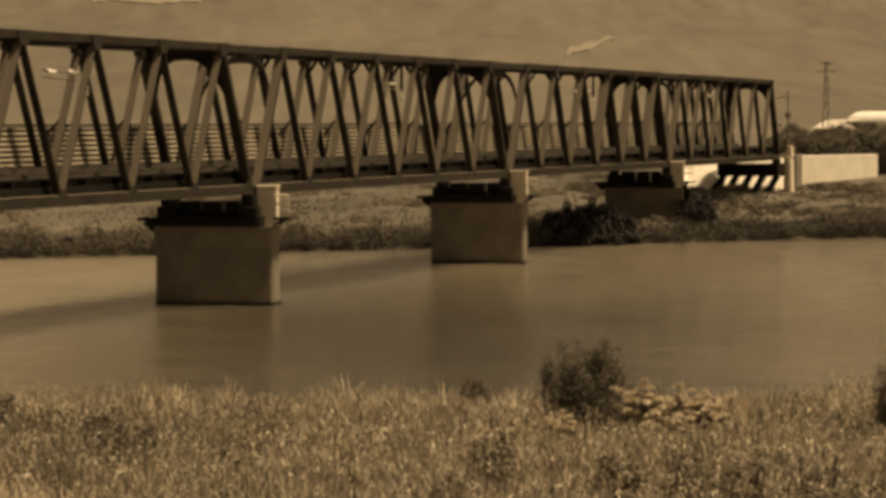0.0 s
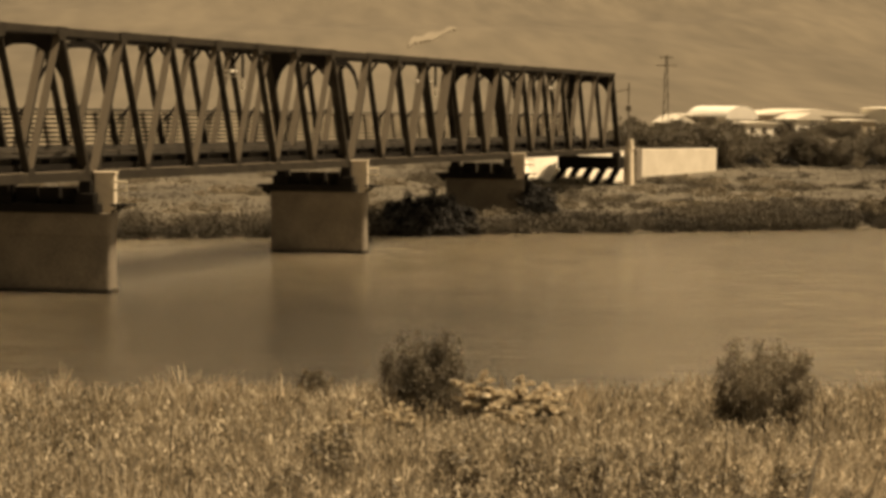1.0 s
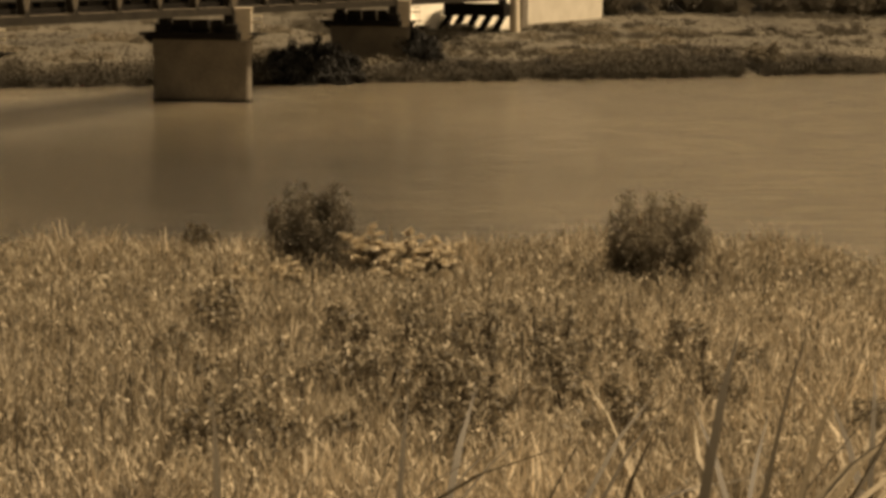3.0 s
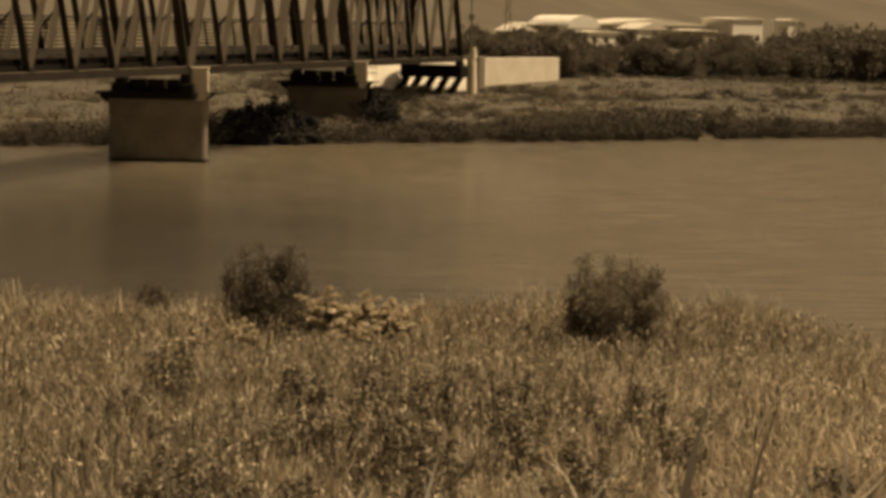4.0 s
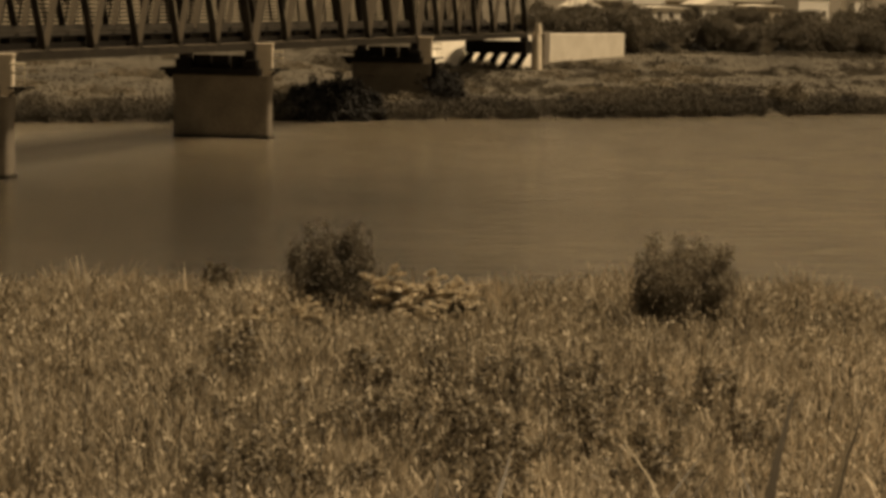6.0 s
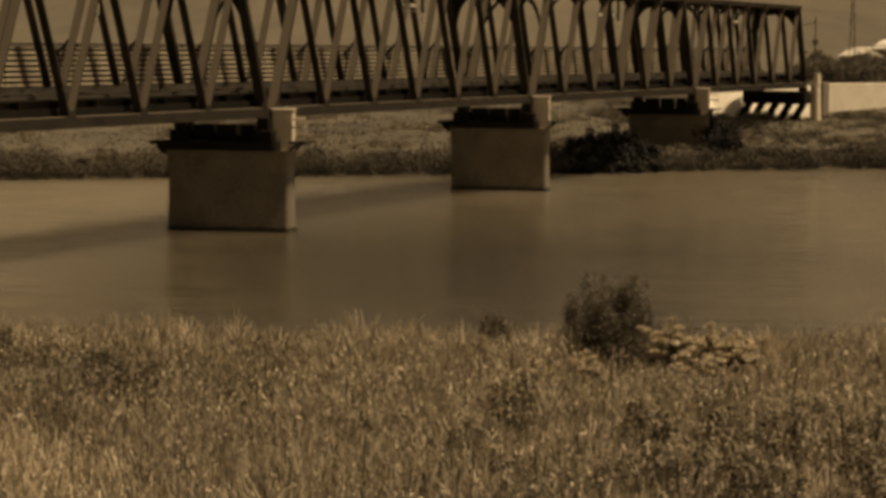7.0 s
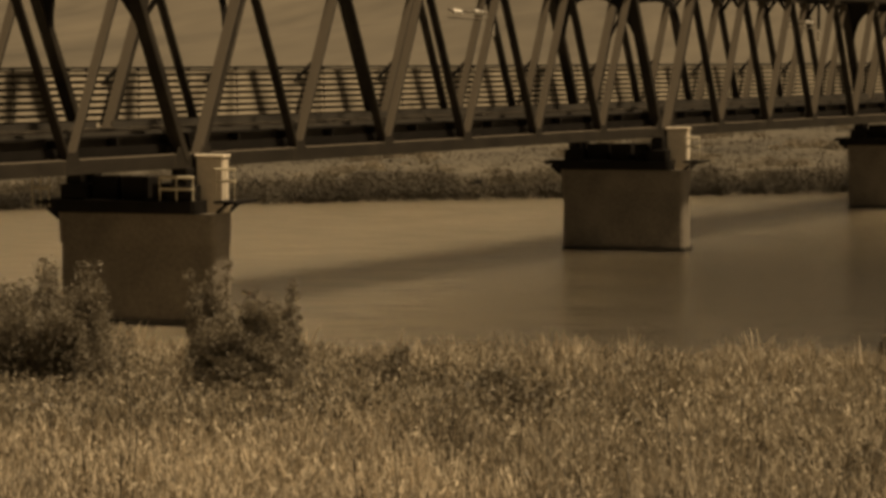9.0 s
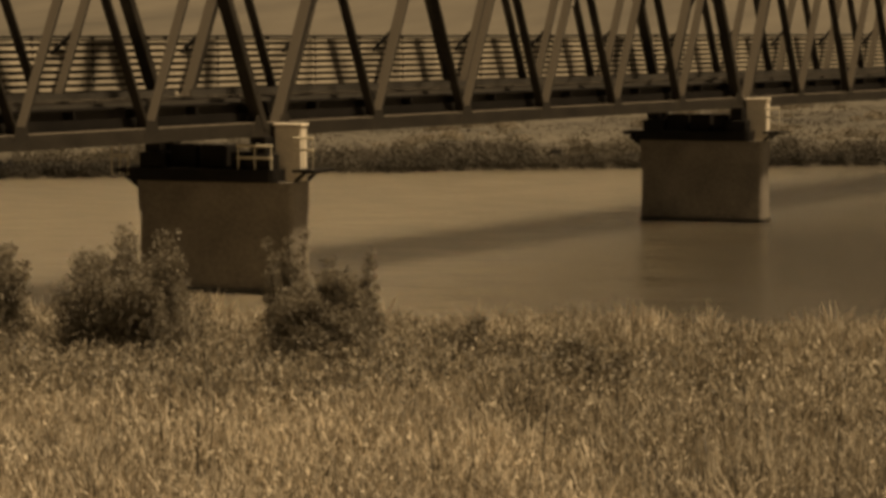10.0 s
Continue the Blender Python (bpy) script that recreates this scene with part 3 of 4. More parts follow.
def abutment(at):
    ab = thing("abutment", "pale concrete abutment with dark raking struts under the bridge end", "abutment", at)
    part("paved_slope", slab_between(bmesh.new(), [(0.9, -0.4, 1.9), (0.9, 6.8, 1.9), (6.0, 6.8, 6.9), (6.0, -0.4, 6.9)], -0.5), CONCRETE_PALE, ab, "bright stone-paved slope")
    part("wing_slope", slab_between(bmesh.new(), [(-6.2, 7.2, 1.7), (-4.4, 12.4, 3.6), (5.0, 12.4, 6.5), (2.5, 6.82, 6.5)], -0.5), CONCRETE_PALE, ab, "bright stone-paved wing slope")
    block = battered(bmesh.new(), 0.9, 2.6, -1.6, -0.42, 0.5, 7.0, 0.15, 0.2, 0.0, 0.4)
    part("end_block", block, BLOCK, ab, "rounded tan concrete end block")
    part("end_post", battered(bmesh.new(), 1.2, 2.2, -1.5, -0.6, 7.0, 8.3, 0.12, 0.12, 0.12, 0.25), BLOCK, ab)
    part("back_wall", box(bmesh.new(), 6.0, 9, -0.9, 6.8, 0.5, 7.2, 0.06), CONCRETE, ab)
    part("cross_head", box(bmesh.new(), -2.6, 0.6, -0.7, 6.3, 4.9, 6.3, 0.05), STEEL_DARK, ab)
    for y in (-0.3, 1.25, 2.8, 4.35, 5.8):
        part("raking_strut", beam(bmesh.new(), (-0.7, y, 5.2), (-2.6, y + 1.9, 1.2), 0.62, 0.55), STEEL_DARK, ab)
    for y in (0.0, WIDE):
        part("bearing", box(bmesh.new(), -1.0, 0.2, y - 0.4, y + 0.4, 6.3, ZB + 0.02, 0.03), STEEL_DARK, ab)
    return ab


abutment(at_bridge(3 * (SPAN + GAP) - 0.6))

# ---------------------------------------------------------------- far bank: wall, buildings, masts
bm = beam(bmesh.new(), (37.6, 291.3, 4.8), (54.2, 311, 4.8), 0.6, 4.3, 0.05, side=(1, -1, 0))
tagged(part("retaining_wall", bm, CONCRETE_PALE), "bright sunlit concrete retaining wall on the far bank", "wall", kind="structure")


def building(name, label, x0, x1, y0, y1, z1, storeys=1, roof="flat", windows=6, paint=None, turn=28):
    z0 = float(ground_z((x0 + x1) / 2, (y0 + y1) / 2)) - 0.6
    b = thing(name, label, "building", pose((x0 + x1) / 2, (y0 + y1) / 2, z0, 0, 0, turn), "far buildings")
    hx, hy, h = (x1 - x0) / 2, (y1 - y0) / 2, z1 - z0
    if roof == "arch":
        wall_h = h * 0.55
        part("wall", box(bmesh.new(), -hx, hx, -hy, hy, 0, wall_h), WHITE, b)
        vault = bmesh.new()
        n = 14
        front, back = [], []
        for i in range(n + 1):
            a = math.pi * i / n
            front.append(vault.verts.new((-hx * 1.03 * math.cos(a), -hy * 1.02, wall_h + (h - wall_h) * math.sin(a))))
            back.append(vault.verts.new((-hx * 1.03 * math.cos(a), hy * 1.02, wall_h + (h - wall_h) * math.sin(a))))
        for i in range(n):
            vault.faces.new((front[i], front[i + 1], back[i + 1], back[i]))
        vault.faces.new(front)
        vault.faces.new(back[::-1])
        part("roof", vault, WHITE, b, "white arched roof")
    else:
        part("wall", box(bmesh.new(), -hx, hx, -hy, hy, 0, h - 0.5), paint or WHITE, b)
        rf = bmesh.new()
        rise = 0.25 if roof == "flat" else 1.2
        pts = [(-hx - 0.3, h - 0.5), (hx + 0.3, h - 0.5), (hx + 0.3, h - 0.35), (0, h - 0.35 + rise), (-hx - 0.3, h - 0.35)]
        prism_xz(rf, pts, hy * 2 + 0.6)
        part("roof", rf, ROOF, b, "pale sheet roof")
    for s in range(storeys):
        zc = 1.6 + s * 2.8
        for i in range(windows):
            x = -hx + (i + 0.5) * 2 * hx / windows
            if h - 0.5 > zc + 0.8:
                w = part("window", box(bmesh.new(), x - 0.55, x + 0.55, -hy - 0.04, -hy + 0.05, zc - 0.55, zc + 0.55), GLASS, b)
                part("sill", box(bmesh.new(), x - 0.65, x + 0.65, -hy - 0.14, -hy, zc - 0.66, zc - 0.56), ROOF, w)
    return b


TAN = material("tan_plaster", (0.34, 0.29, 0.215), (0.56, 0.48, 0.37), 0.3, 4, 0.85, 0, 0.1)
building("arched_hall", "white hall with a bright arched roof on the far bank", 78.6, 86, 460, 472, 12.9, 1, "arch", 4)
building("long_shed", "long low pale building with a row of dark windows", 85.5, 114, 478, 490, 11.8, 1, "gable", 12, TAN)
building("white_house", "white flat-roofed house at the end of the sheds", 115.2, 123, 480, 489, 13.3, 1, "flat", 3)
building("low_shed", "low pale shed before the arched hall", 80, 88, 440, 446, 10.3, 1, "flat", 3)
building("cabin", "small white cabin on the far bank", 128, 130.2, 480, 484, 13.2, 1, "flat", 1)
building("cottage", "small pale cottage near the mast", 67.5, 71.5, 440, 446, 10.2, 1, "gable", 2, TAN)
building("stores", "pale low store building among bushes", 71.5, 77, 452, 460, 11.5, 1, "flat", 3, TAN)
building("annex", "pale shed standing before the long building", 92, 99, 455, 461, 11.0, 1, "gable", 3)
building("annex", "tan shed with a pale roof before the long building", 103, 109, 458, 464, 10.9, 1, "flat", 2, TAN)


def lattice_mast(x, y, top, wide):
    z0 = float(ground_z(x, y)) - 0.3
    m = thing("lattice_mast", "tall thin steel lattice mast with short crossarms", "power mast", Matrix.Translation((x, y, z0)))
    h = top - z0
    n = 7
    for sx in (-1, 1):
        for sy in (-1, 1):
            part("leg", beam(bmesh.new(), (sx * wide, sy * wide, 0), (sx * 0.15, sy * 0.15, h), 0.07, 0.07, 0), GALVANISED, m)
    for i in range(n):
        a, b = 1 - i / n * 0.8, 1 - (i + 1) / n * 0.8
        for sy in (-1, 1):
            part("brace", beam(bmesh.new(), (-wide * a, sy * wide * a, h * i / n), (wide * b, sy * wide * b, h * (i + 1) / n), 0.06, 0.06, 0), GALVANISED, m)
    for z, l in ((h - 0.4, 1.2), (h - 1.8, 1.7)):
        part("crossarm", beam(bmesh.new(), (-l, 0, z), (l, 0, z), 0.16, 0.16, 0), GALVANISED, m)
    return m


lattice_mast(64.6, 420, 21.2, 0.6)
z0 = float(ground_z(40.6, 292))
post = thing("catenary_mast", "slim dark overhead line mast beside the track", "line mast", Matrix.Translation((40.6, 292, z0)))
part("pole", tube(bmesh.new(), (0, 0, -0.4), (0, 0, 11.5), 0.12, 0.08), GALVANISED, post)
part("arm", tube(bmesh.new(), (0, 0, 10.8), (-2.6, 0.6, 10.2), 0.06), GALVANISED, post)
part("lamp_box", box(bmesh.new(), -0.3, 0.3, -0.25, 0.25, 8.2, 8.9, 0.04), GALVANISED, post)


def hill_track(name, az0, el0, az1, el1, wide):
    """A pale bare strip that follows the hillside."""
    bm = bmesh.new()
    rows = []
    for i in range(25):
        u = i / 24
        x, y, z = on_slope(az0 + (az1 - az0) * u, el0 + (el1 - el0) * u + 0.03 * math.sin(9 * u))
        r = math.hypot(x, y)
        w = wide * (0.5 + 0.5 * math.sin(3.1 * u)) + wide * 0.25 * math.sin(17 * u)
        a, b = (x, y), (x * (1 + w / r), y * (1 + w / r))
        rows.append([bm.verts.new((*a, float(ground_z(*a)) - 8))] + [bm.verts.new((*p, float(ground_z(*p)) + 0.8)) for p in (a, b)] + [bm.verts.new((*b, float(ground_z(*b)) - 8))])
    for p, q in zip(rows, rows[1:]):
        for k in range(3):
            bm.faces.new((p[k], q[k], q[k + 1], p[k + 1]))
    return tagged(part(name, bm, PALE_EARTH), "pale bare earth strip on the far hillside", "hillside track", kind="structure")


PALE_EARTH = material("pale_earth", (0.13, 0.11, 0.08), (0.22, 0.187, 0.138), 0.02, 0.3, 0.95, 0, 0.2)
def open_land(name, label, x0, x1, g0, g1, nx, ny, lift, mat):
    """A stretch of open land beyond the far bank, laid over the ground."""
    X, Y = np.meshgrid(np.linspace(x0, x1, nx), np.linspace(0, 1, ny))
    Y = far_shore(X) + g0 + Y * (g1 - g0)
    i = (np.arange(ny - 1)[:, None] * nx + np.arange(nx - 1)[None]).ravel()
    T = np.concatenate([np.stack([i, i + 1, i + nx + 1], 1), np.stack([i, i + nx + 1, i + nx], 1)])
    me = tri_mesh(name, np.stack([X.ravel(), Y.ravel(), ground_z(X, Y).ravel() + lift], 1), T, mat)
    return tagged(new(name, me), label, "field", kind="structure")


MEADOW = material("meadow_turf", (0.038, 0.032, 0.023), (0.14, 0.118, 0.085), 0.07, 0.5, 0.95, 0, 0.6, contrast=0.22, distance=0.2)
STRAW = material("straw_field", (0.17, 0.145, 0.104), (0.31, 0.262, 0.19), 0.02, 0.3, 0.95, 0, 0.3)
open_land("dry_field", "pale dry field beyond the far bank", -330, -18, 70, 270, 40, 30, 0.5, STRAW)
open_land("meadow", "rough brown meadow between the far bank and the trees", -95, 140, 2.5, 108, 160, 70, 0.12, MEADOW)
hill_track("hillside_track", 2.85, 1.45, 3.95, 1.86, 30)
hill_track("hillside_field", -7.9, 2.69, -4.9, 2.71, 60)


# ---------------------------------------------------------------- plants
def leafy(name, rng, blobs, count, size, mat, flat=0.0):
    """Many small bent leaves scattered through uneven clumps (x, y, z, radius)."""
    w = np.array([b[3] ** 2 for b in blobs])
    pick = rng.choice(len(blobs), count, p=w / w.sum())
    B = np.array(blobs)[pick]
    d = rng.normal(size=(count, 3))
    d /= np.linalg.norm(d, axis=1)[:, None]
    r = B[:, 3:4] * (rng.random((count, 1)) ** 0.45) * rng.uniform(0.75, 1.15, (count, 1))
    c = B[:, :3] + d * r * np.array([1, 1, 0.95 - flat])
    a = rng.normal(size=(count, 3)) + np.array([0, 0, 0.35])
    a /= np.linalg.norm(a, axis=1)[:, None]
    b = np.cross(a, rng.normal(size=(count, 3)))
    b /= np.linalg.norm(b, axis=1)[:, None]
    s = size * rng.uniform(0.55, 1.3, (count, 1))
    V = np.stack([c - a * s, c + b * s * 0.38, c + a * s, c - b * s * 0.38], 1).reshape(-1, 3)
    i = (np.arange(count) * 4)[:, None, None]
    T = (np.array([[0, 1, 2], [0, 2, 3]])[None] + i).reshape(-1, 3)
    return tri_mesh(name, V, T, mat)


def shrub(name, label, seed, wide, high, leaf_mat, leaves=3000, leaf=0.07, clumps=26, upright=0.5, category="bush"):
    rng = np.random.default_rng(seed)
    ob = thing(name, label, category)
    blobs = []
    stems = bmesh.new()
    if upright > 0.6:
        # plumes of leaves up along each shoot
        for i in range(clumps // 2):
            a, q = rng.uniform(0, 6.283), rng.random() ** 0.55
            x, y = wide * 0.42 * q * math.cos(a), wide * 0.42 * q * math.sin(a)
            top = high * rng.uniform(0.66, 1.0) * (1 - 0.22 * q)
            for u in np.linspace(0.12, 1.0, 9):
                blobs.append((x * (0.55 + 0.5 * u), y * (0.55 + 0.5 * u), top * u - 0.1, wide * 0.17 * (1.05 - 0.5 * u) * rng.uniform(0.75, 1.2)))
            tube(stems, (x * 0.4, y * 0.4, -0.5), (x * 1.05, y * 1.05, top * 0.95), 0.045, 0.012, 5)
        clumps = clumps // 2
        high = high * 0.72
    for i in range(clumps):
        a, q = rng.uniform(0, 6.283), rng.random() ** 0.6
        top = rng.uniform(0.35, 1.0) * (1 - 0.42 * q * q)
        x, y, z = wide / 2 * q * math.cos(a), wide / 2 * q * math.sin(a), high * top
        rad = wide * rng.uniform(0.13, 0.24) * (1.1 - 0.4 * top)
        z = min(z, high - rad * 0.6)
        blobs.append((x, y, z, rad))
        if rng.random() < upright:
            blobs.append((x * 1.05, y * 1.05, z + rad * 1.1, rad * 0.5))
        tube(stems, (x * 0.12, y * 0.12, -0.5), (x * 0.5, y * 0.5, z * 0.5), 0.045, 0.03, 5)
        tube(stems, (x * 0.5, y * 0.5, z * 0.5), (x, y, z), 0.03, 0.012, 5)
    for i in range(clumps // 3):
        a = rng.uniform(0, 6.283)
        blobs.append((wide * 0.4 * math.cos(a) * rng.random(), wide * 0.4 * math.sin(a) * rng.random(), high * 0.2, wide * 0.16))
    tagged(part("trunk", stems, BARK, ob), kind="stuff")
    tagged(part("foliage", leafy("foliage", rng, blobs, leaves, leaf, leaf_mat), None, ob), kind="stuff")
    return ob


def stand(ob, x, y, turn=0.0, size=1.0, sink=0.05):
    ob.matrix_basis = pose(x, y, float(ground_z(x, y)) - sink, 0, 0, turn) @ Matrix.Scale(size, 4)
    return ob


def again(ob, x, y, turn=0.0, size=1.0):
    c = copy_thing(ob, pose(x, y, float(ground_z(x, y)) - 0.05, 0, 0, turn))
    c.scale = (size, size, size)
    return c


G1 = "shrubs on the near bank"
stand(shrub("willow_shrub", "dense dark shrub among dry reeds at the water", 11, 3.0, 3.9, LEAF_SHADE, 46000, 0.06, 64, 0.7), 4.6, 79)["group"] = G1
stand(shrub("willow_shrub", "tall grey-brown shrub with upright shoots in the reeds", 12, 3.4, 4.0, LEAF, 42000, 0.06, 46, 0.8), 15.2, 76)["group"] = G1
stand(shrub("willow_shrub", "rounded bush in front of the bridge pier", 13, 2.9, 3.4, LEAF, 34000, 0.07, 80, 0.0), -17.9, 73.6)["group"] = G1
stand(shrub("willow_shrub", "taller shrub with upright shoots beside the pier", 14, 2.6, 4.7, LEAF, 11000, 0.07, 16, 0.9), -19.7, 77)["group"] = G1
stand(shrub("willow_shrub", "slim upright shoots behind a rounded bush", 19, 2.2, 4.5, LEAF, 8000, 0.07, 14, 0.9), -18.0, 77.3)["group"] = G1
stand(shrub("willow_shrub", "broad bush with upright shoots by the pier", 15, 5.4, 4.8, LEAF, 60000, 0.075, 44, 0.8), -24.5, 76)["group"] = G1
stand(shrub("willow_shrub", "slim upright shrub on the river bank", 16, 3.2, 4.6, LEAF, 26000, 0.08, 26, 0.9), -29.6, 76)["group"] = G1
stand(shrub("willow_shrub", "small low shrub at the edge of the reeds", 17, 1.4, 2.4, LEAF, 2600, 0.08, 14), 1.2, 82.2)["group"] = G1
G2 = "low dark weeds in the reeds"
weed = stand(shrub("dark_weed", "low dark leafy weed between dry reeds", 21, 1.9, 1.95, LEAF, 3000, 0.09, 16, 0.3, "weed"), -13.9, 75.5)
weed["group"] = G2
for x, y, s, a in ((-10.4, 69.5, 1.0, 40), (-9.5, 69.3, 1.05, 120), (-14.8, 76, 0.8, 200), (-8.8, 69.9, 0.85, 15), (24.0, 74.6, 0.8, 70), (25.0, 74.9, 0.9, 310)):
    again(weed, x, y, a, s)
G3 = "pale flowering shrubs"
def flowering_shrub(seed, wide, high):
    """A spreading shrub whose pale flower heads lie in flat tiers over dark leaves."""
    rng = np.random.default_rng(seed)
    ob = thing("flowering_shrub", "pale flat-topped flowering shrub beside the dark bush", "shrub")
    pads, leaves, stems = [], [], bmesh.new()
    for i in range(26):
        a, q = rng.uniform(0, 6.283), rng.random() ** 0.6
        x, y = wide / 2 * q * math.cos(a), wide / 2 * q * math.sin(a)
        z = high * rng.uniform(0.5, 1.0) * (1 - 0.3 * q)
        for j in range(3):
            pads.append((x + rng.normal(0, 0.14), y + rng.normal(0, 0.14), z + rng.normal(0, 0.05), wide * rng.uniform(0.03, 0.085)))
        leaves.append((x * 0.9, y * 0.9, z - 0.55, wide * 0.1))
        leaves.append((x * 0.7, y * 0.7, z * 0.4, wide * 0.14))
        tube(stems, (x * 0.2, y * 0.2, -0.5), (x, y, z), 0.03, 0.012, 5)
    tagged(part("trunk", stems, BARK, ob), kind="stuff")
    tagged(part("flower_head", leafy("flower_head", rng, pads, 6500, 0.085, LEAF_PALE, 0.6), None, ob, "pale flat flower heads"), kind="stuff")
    tagged(part("foliage", leafy("foliage", rng, leaves, 5600, 0.08, LEAF, 0.0), None, ob), kind="stuff")
    return ob


pale = stand(flowering_shrub(31, 2.1, 2.5), 6.3, 77)
pale["group"] = G3
for x, y, s, a in ((7.6, 76.5, 0.95, 60), (8.5, 76.8, 0.85, 170), (3.6, 73.5, 0.75, 30), (2.2, 73, 0.7, 90), (7.0, 74.8, 0.8, 250)):
    again(pale, x, y, a, s)

# dark leafy weeds in the middle of the reed bed
rngw = np.random.default_rng(5)
mid = stand(shrub("leafy_weed", "leafy brown weed clump standing in the reeds", 41, 1.7, 1.75, LEAF_WEED, 1700, 0.085, 14, 0.4, "weed"), 4.0, 55)
mid["group"] = "leafy weeds in the reeds"
for i in range(38):
    x, y = rngw.normal(6.0, 4.6), rngw.normal(56.5, 5.5)
    again(mid, x, y, rngw.uniform(0, 360), rngw.uniform(0.7, 1.1))

# far bank
G4, G5 = "far bank bushes", "far bank trees"
rngf = np.random.default_rng(8)
fars = [shrub("bank_bush", "dark bush on the far river bank", 50 + i, 4.5, 2.6, LEAF_IN_SHADE if i < 2 else LEAF, 9000, 0.17, 26, 0.3) for i in range(3)]
for i, f in enumerate(fars):
    f["group"] = G4
    x = (10.5, 23.0, 60.0)[i]
    stand(f, x, float(far_shore(x)) + (1.5, 12, 4)[i], 0, (0.85, 1.2, 0.9)[i])
# near-black bushes here carry the bridge's shade in their leaf colour
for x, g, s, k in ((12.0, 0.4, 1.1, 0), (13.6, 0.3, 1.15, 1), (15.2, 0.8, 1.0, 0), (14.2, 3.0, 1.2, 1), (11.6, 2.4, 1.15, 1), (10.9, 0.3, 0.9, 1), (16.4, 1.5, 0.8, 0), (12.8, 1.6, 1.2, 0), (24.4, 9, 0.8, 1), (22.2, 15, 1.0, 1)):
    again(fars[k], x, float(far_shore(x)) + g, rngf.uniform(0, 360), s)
for i in range(34):
    x = rngf.uniform(-75, 96)
    again(fars[i % 3], x, float(far_shore(x)) + rngf.uniform(1.5, 7) + (rngf.random() < 0.35) * (5 < x < 30) * rngf.uniform(8, 40), rngf.uniform(0, 360), rngf.uniform(0.3, 0.55))
for i in range(30):
    x = rngf.uniform(50, 118)
    again(fars[2 if i % 3 else 1], x, float(far_shore(x)) + rngf.uniform(80, 100), rngf.uniform(0, 360), rngf.uniform(0.35, 0.62))
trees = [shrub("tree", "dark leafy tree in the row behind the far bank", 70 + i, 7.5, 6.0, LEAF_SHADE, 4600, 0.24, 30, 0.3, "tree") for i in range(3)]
for i, f in enumerate(trees):
    f["group"] = G5
    x = (60, 72, 84)[i]
    stand(f, x, 338 + 3 * i, 0, 0.9)
for i in range(80):
    x = 57 + i * 1.0 + rngf.uniform(-1, 1)
    again(trees[i % 3], x, 334 + rngf.uniform(0, 26) + max(0, x - 80) * 0.25, rngf.uniform(0, 360), rngf.uniform(0.5, 0.72) * (1 + 0.75 * min(1, max(0, x - 84) / 16)))
for i in range(10):
    again(trees[i % 3], 43 + i * 1.5, 316 + rngf.uniform(0, 4), rngf.uniform(0, 360), rngf.uniform(0.78, 0.95))
for i in range(60):
    x = rngf.uniform(60, 180)
    again(trees[i % 3], x, 400 + rngf.uniform(0, 30) + 0.3 * x, rngf.uniform(0, 360), rngf.uniform(0.36, 0.52))


# ---------------------------------------------------------------- reeds and grass, uncountable
def field(name, label, seed, count, xs, ys, keep, h, w, lean, mat, category):
    rng = np.random.default_rng(seed)
    x, y = rng.uniform(*xs, count), rng.uniform(*ys, count)
    ok = keep(x, y, rng)
    x, y = x[ok], y[ok]
    z = ground_z(x, y) - 0.05
    patch = 0.9 + 0.3 * ripple(x, y, 2.3, 0.7) + 0.3 * ripple(x, y, 0.55, 2.2)
    hh = rng.uniform(*h, len(x)) * patch * (1 + 0.25 * np.clip((y - 77) / 5, 0, 1) * (y < 100))
    me = blades(name, rng, np.stack([x, y, z], 1), hh, rng.uniform(*w, len(x)), lean, mat)
    return tagged(new(name, me), label, category, kind="stuff")


def in_bed(x, y, rng):
    edge = near_shore(x) - 0.6 + 0.8 * ripple(x, y, 1.7)
    return (y < edge) & (np.abs(x) < 0.43 * y + 4)


def dull_zone(x, y):
    """Where weedier, browner growth takes over from the pale dry grass."""
    return y + 5 * ripple(x, y, 5.0, 1.3) + 3 * ripple(x, y, 1.4, 0.3) - 0.45 * np.clip(x, -2, 20) - 1.8 * np.clip(-4 - x, 0, 9) - 1.6 * np.clip(x - 6, 0, 8) > 49.5


def pale_bed(x, y, rng):
    return in_bed(x, y, rng) & (~dull_zone(x, y) | (rng.random(len(x)) < 0.22))


def dull_bed(x, y, rng):
    return in_bed(x, y, rng) & (dull_zone(x, y) | (rng.random(len(x)) < 0.15))


field("pale_reeds", "dense pale dry reeds and grass on the near bank", 1, 250000, (-36, 34), (32, 90), pale_bed, (0.7, 1.45), (0.022, 0.06), 0.7, REED, "reeds")
field("brown_reeds", "brown weedy reeds along the near waterline", 6, 250000, (-36, 34), (32, 90), dull_bed, (0.7, 1.5), (0.022, 0.06), 0.6, REED_DULL, "reeds")
def plume_bed(x, y, rng):
    d = near_shore(x) - y
    return in_bed(x, y, rng) & (d < 6.5) & (ripple(x, y, 0.9, 4.0) + 0.7 * ripple(x, y, 0.37, 1.0) - 0.05 * d > 0.12)


field("shore_plumes", "taller feathery reeds in clumps along the near waterline", 12, 150000, (-36, 34), (58, 90), plume_bed, (0.95, 1.75), (0.03, 0.08), 0.5, REED, "reeds")


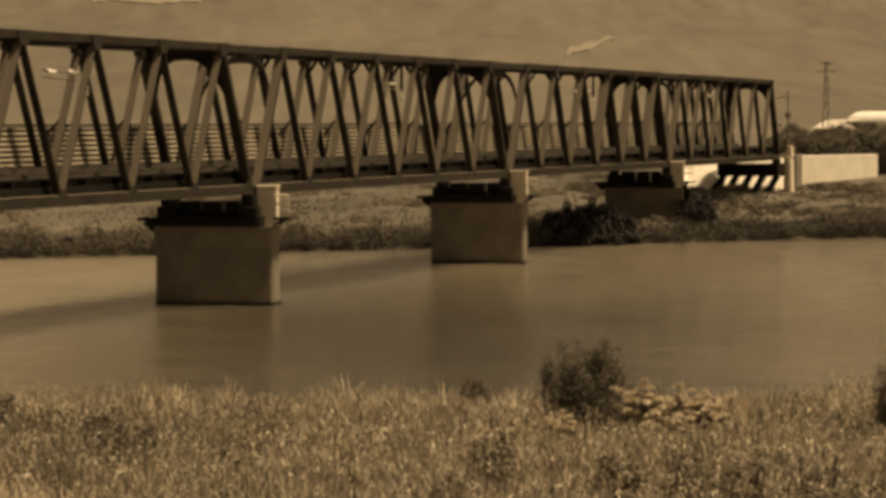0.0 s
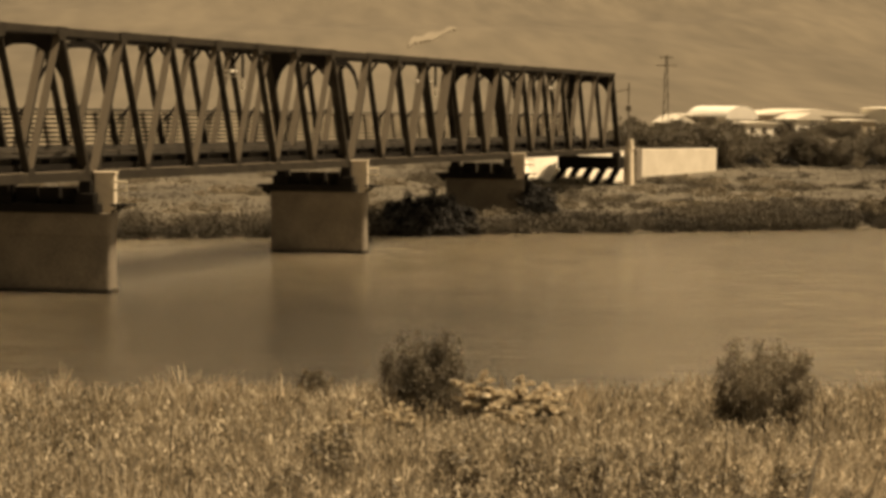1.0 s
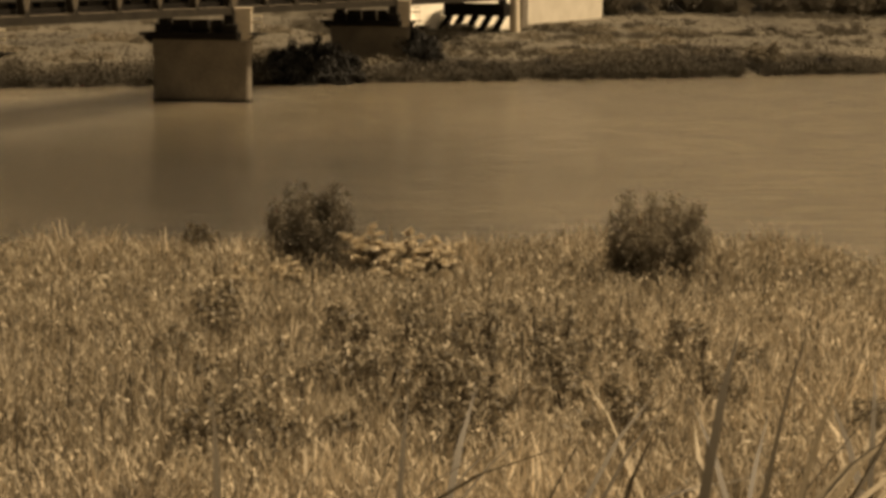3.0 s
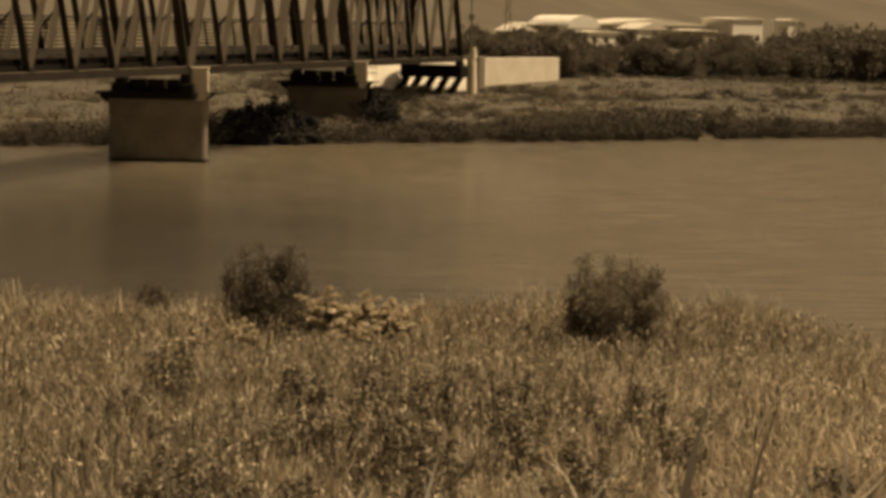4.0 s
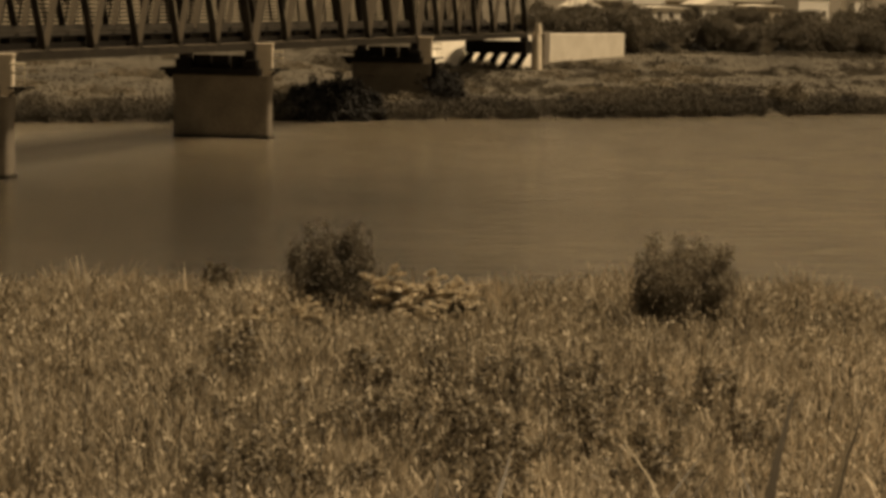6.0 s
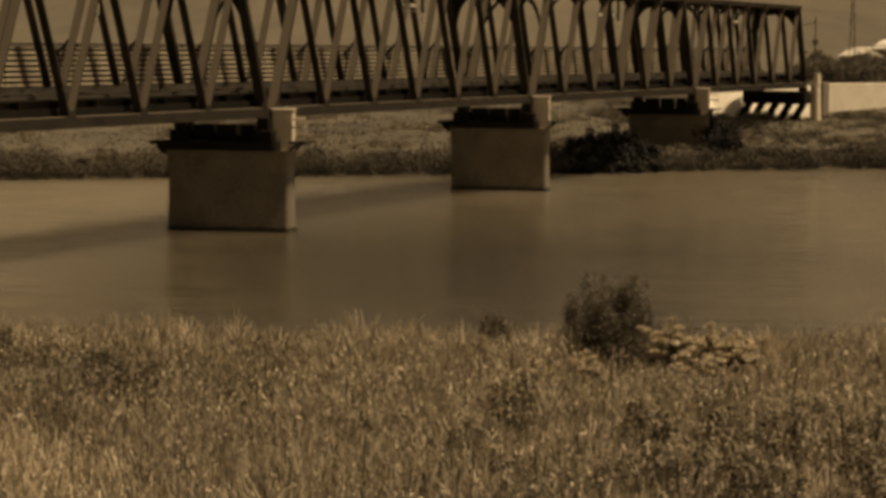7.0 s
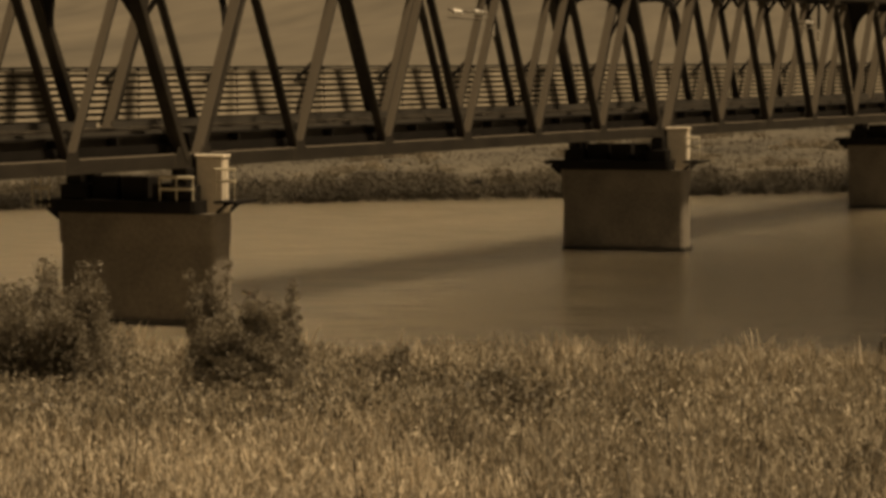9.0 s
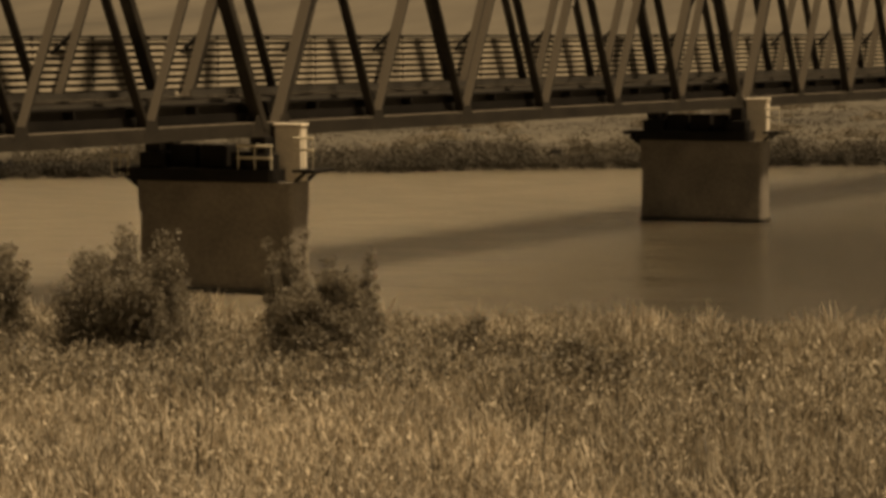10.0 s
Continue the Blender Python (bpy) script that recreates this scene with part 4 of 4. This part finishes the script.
def heads(name, label, seed, count, keep, low, high, size, mat, category):
    """Small seed heads and leaves scattered in clusters through the upper part of the reeds."""
    rng = np.random.default_rng(seed)
    cx, cy = rng.uniform(-36, 34, count // 9), rng.uniform(34, 88, count // 9)
    ok = keep(cx, cy, rng)
    cx, cy = cx[ok], cy[ok]
    top = rng.uniform(low, high, len(cx)) * (0.92 + 0.28 * ripple(cx, cy, 2.3, 0.7))
    k = np.repeat(np.arange(len(cx)), 9)
    n = len(k)
    c = np.stack([cx[k] + rng.normal(0, 0.13, n), cy[k] + rng.normal(0, 0.13, n), ground_z(cx, cy)[k] + top[k] - np.abs(rng.normal(0, 0.28, n))], 1)
    a = rng.normal(size=(n, 3)) * np.array([0.35, 0.35, 1])
    a /= np.linalg.norm(a, axis=1)[:, None]
    b = np.cross(a, rng.normal(size=(n, 3)))
    b /= np.linalg.norm(b, axis=1)[:, None]
    s = size * rng.uniform(0.5, 1.4, (n, 1))
    V = np.stack([c - a * s, c + b * s * 0.3, c + a * s, c - b * s * 0.3], 1).reshape(-1, 3)
    T = (np.array([[0, 1, 2], [0, 2, 3]])[None] + (np.arange(n) * 4)[:, None, None]).reshape(-1, 3)
    return tagged(new(name, tri_mesh(name, V, T, mat)), label, category, kind="stuff")


def weedy(x, y, rng):
    edge = in_bed(x, y, rng)
    near_water = np.clip((y - 58) / 14, 0, 1)
    return edge & (rng.random(len(x)) < 0.15 + 0.85 * near_water) & (ripple(x, y, 1.9, 3.0) + 0.35 * near_water > 0.05)


heads("reed_heads", "pale seed heads and dry leaves over the reed bed", 101, 90000, in_bed, 0.9, 1.5, 0.075, REED_HEAD, "reeds")
heads("bank_weeds", "brown leafy weeds between the reeds by the water", 102, 150000, weedy, 0.9, 1.55, 0.085, LEAF_MID, "weeds")
def undergrowth(x, y, rng):
    edge = 64.5 + 2.2 * ripple(x, y, 3.1, 0.9) + 0.5 * np.clip(x + 14, 0, 8)
    return in_bed(x, y, rng) & (x < -5.5 + 2 * ripple(x, y, 2.0)) & (y > edge) & (y < edge + 11)


heads("undergrowth", "brown leafy undergrowth before the shrubs at the pier", 103, 260000, undergrowth, 1.0, 1.6, 0.1, LEAF_WEED, "weeds")
field("slope_grass", "dry grass on the near embankment", 2, 26000, (-16, 16), (3, 33), lambda x, y, r: np.abs(x) < 0.45 * y + 2, (0.3, 0.7), (0.015, 0.03), 0.6, REED, "grass")
far_thicket = np.random.default_rng(33)
low, tall = [], []
for i in range(2600):
    x = far_thicket.uniform(-95, 105)
    wave = float(ripple(x, 0, 6)) + 0.6 * float(ripple(x, 0, 2.1, 0.8))
    if 57.0 < x < 58.6:
        continue
    if i % 2:
        y = float(far_shore(x)) + far_thicket.uniform(-0.9, 1.0) + 0.5 * wave
        if 10 < x < 16.5:
            continue
        r = far_thicket.uniform(0.5, 0.95) * (1.0 + 0.3 * wave)
        low.append((x, y, 0.05 + r * 0.75, r))
    else:
        g = far_thicket.uniform(0.8, 7.5) + 4.5 * (10 < x < 16.5)
        y = float(far_shore(x)) + g + 1.2 * wave
        r = far_thicket.uniform(0.7, 1.3) * (1 + 0.45 * wave)
        tall.append((x, y, max(0.1, float(ground_z(x, y))) + r * (0.45 + 0.35 * (g < 3)), r))
tagged(new("shore_thicket", leafy("shore_thicket", far_thicket, low, 130000, 0.13, REED_FAR, 0.1)), "dark overhanging brush along the far waterline", "reeds", kind="stuff")
west, east = [b for b in tall if b[0] < -8], [b for b in tall if b[0] >= -8]
tagged(new("shore_reeds", leafy("shore_reeds", far_thicket, west, 110000, 0.12, REED_SHORE, 0.1)), "soft pale brown reeds behind the far waterline", "reeds", kind="stuff")
tagged(new("bank_reeds", leafy("bank_reeds", far_thicket, east, 140000, 0.12, REED_BANK, 0.1)), "soft dark brown reeds behind the far waterline", "reeds", kind="stuff")
clumps = []
for i in range(900):
    x, g = far_thicket.uniform(-95, 60), far_thicket.uniform(7, 62)
    y = float(far_shore(x)) + g
    if float(ripple(x, y, 3.7, 0.6)) > 0.05:
        r = far_thicket.uniform(0.5, 1.5)
        clumps.append((x, y, float(ground_z(x, y)) + 0.25 * r, r))
tagged(new("meadow_clumps", leafy("meadow_clumps", far_thicket, clumps, 90000, 0.15, CLUMP, 0.45)), "pale dry grass clumps on the far bank", "grass", kind="stuff")
brush = []
for i in range(2600):
    x, g = far_thicket.uniform(14, 140), far_thicket.uniform(6, 82)
    y = float(far_shore(x)) + g
    if float(ripple(x * 0.35, g * 1.6, 6.0, 0.6)) + 0.5 * float(ripple(x * 0.5, g * 2.0, 2.2, 1.9)) > 0.02:
        r = far_thicket.uniform(0.45, 1.2)
        brush.append((x, y, float(ground_z(x, y)) + 0.2 * r, r))
tagged(new("meadow_brush", leafy("meadow_brush", far_thicket, brush, 150000, 0.15, BRUSH, 0.4)), "low brown brush in bands across the far meadow", "brush", kind="stuff")
field("far_meadow", "rough dry meadow behind the far bank", 4, 330000, (-95, 140), (170, 345), lambda x, y, r: (y - far_shore(x) > 4) & (y - far_shore(x) < 110), (0.16, 0.42), (0.06, 0.16), 0.85, GRASS_FAR, "meadow")

# long reed leaves close by on the embankment
rngn = np.random.default_rng(77)
for i, x in enumerate((-1.1, 0.7, 1.25, 1.9, 2.7, 3.5, 4.6, 4.95, 5.2, 5.5, 5.9, 6.4)):
    y = 20 + rngn.uniform(-0.8, 1.2)
    z = float(ground_z(x, y)) - 0.05
    c = thing("reed_clump", "clump of long bent reed leaves on the embankment", "reeds", Matrix.Translation((x, y, z)), "reed clumps on the embankment")
    for k in range(5 if i < 6 else 13):
        p = np.array([[rngn.normal(0, 0.2), rngn.normal(0, 0.2), 0.0]])
        part("leaf", blades("leaf", rngn, p, rngn.uniform(2.65, 3.4, 1) * (0.95 + 0.09 * (i > 5)), rngn.uniform(0.045, 0.1, 1), rngn.uniform(1.0, 2.4), REED_LONG if i > 5 and k % 3 else REED_NEAR, 0.2), None, c)


def cattail(x, y, high, turn):
    c = thing("cattail", "tall dark dry stalk with a seed head in the reeds", "reed stalk", pose(x, y, float(ground_z(x, y)) - 0.05, 3, 4, turn), "dark stalks in the reeds")
    part("stem", tube(bmesh.new(), (0, 0, 0), (0, 0, high), 0.018, 0.012, 6), STALK, c)
    head = bmesh.new()
    bmesh.ops.create_uvsphere(head, u_segments=7, v_segments=6, radius=1, matrix=Matrix.Translation((0, 0, high)) @ Matrix.Diagonal((0.028, 0.028, 0.18, 1)))
    part("seed_head", head, STALK, c)
    return c


rngc = np.random.default_rng(91)
for i in range(64):
    y = rngc.uniform(42, 74)
    cattail(min(rngc.uniform(-0.36, 0.32) * y, 15 + 0.1 * i), y, rngc.uniform(1.5, 2.15), rngc.uniform(0, 360))
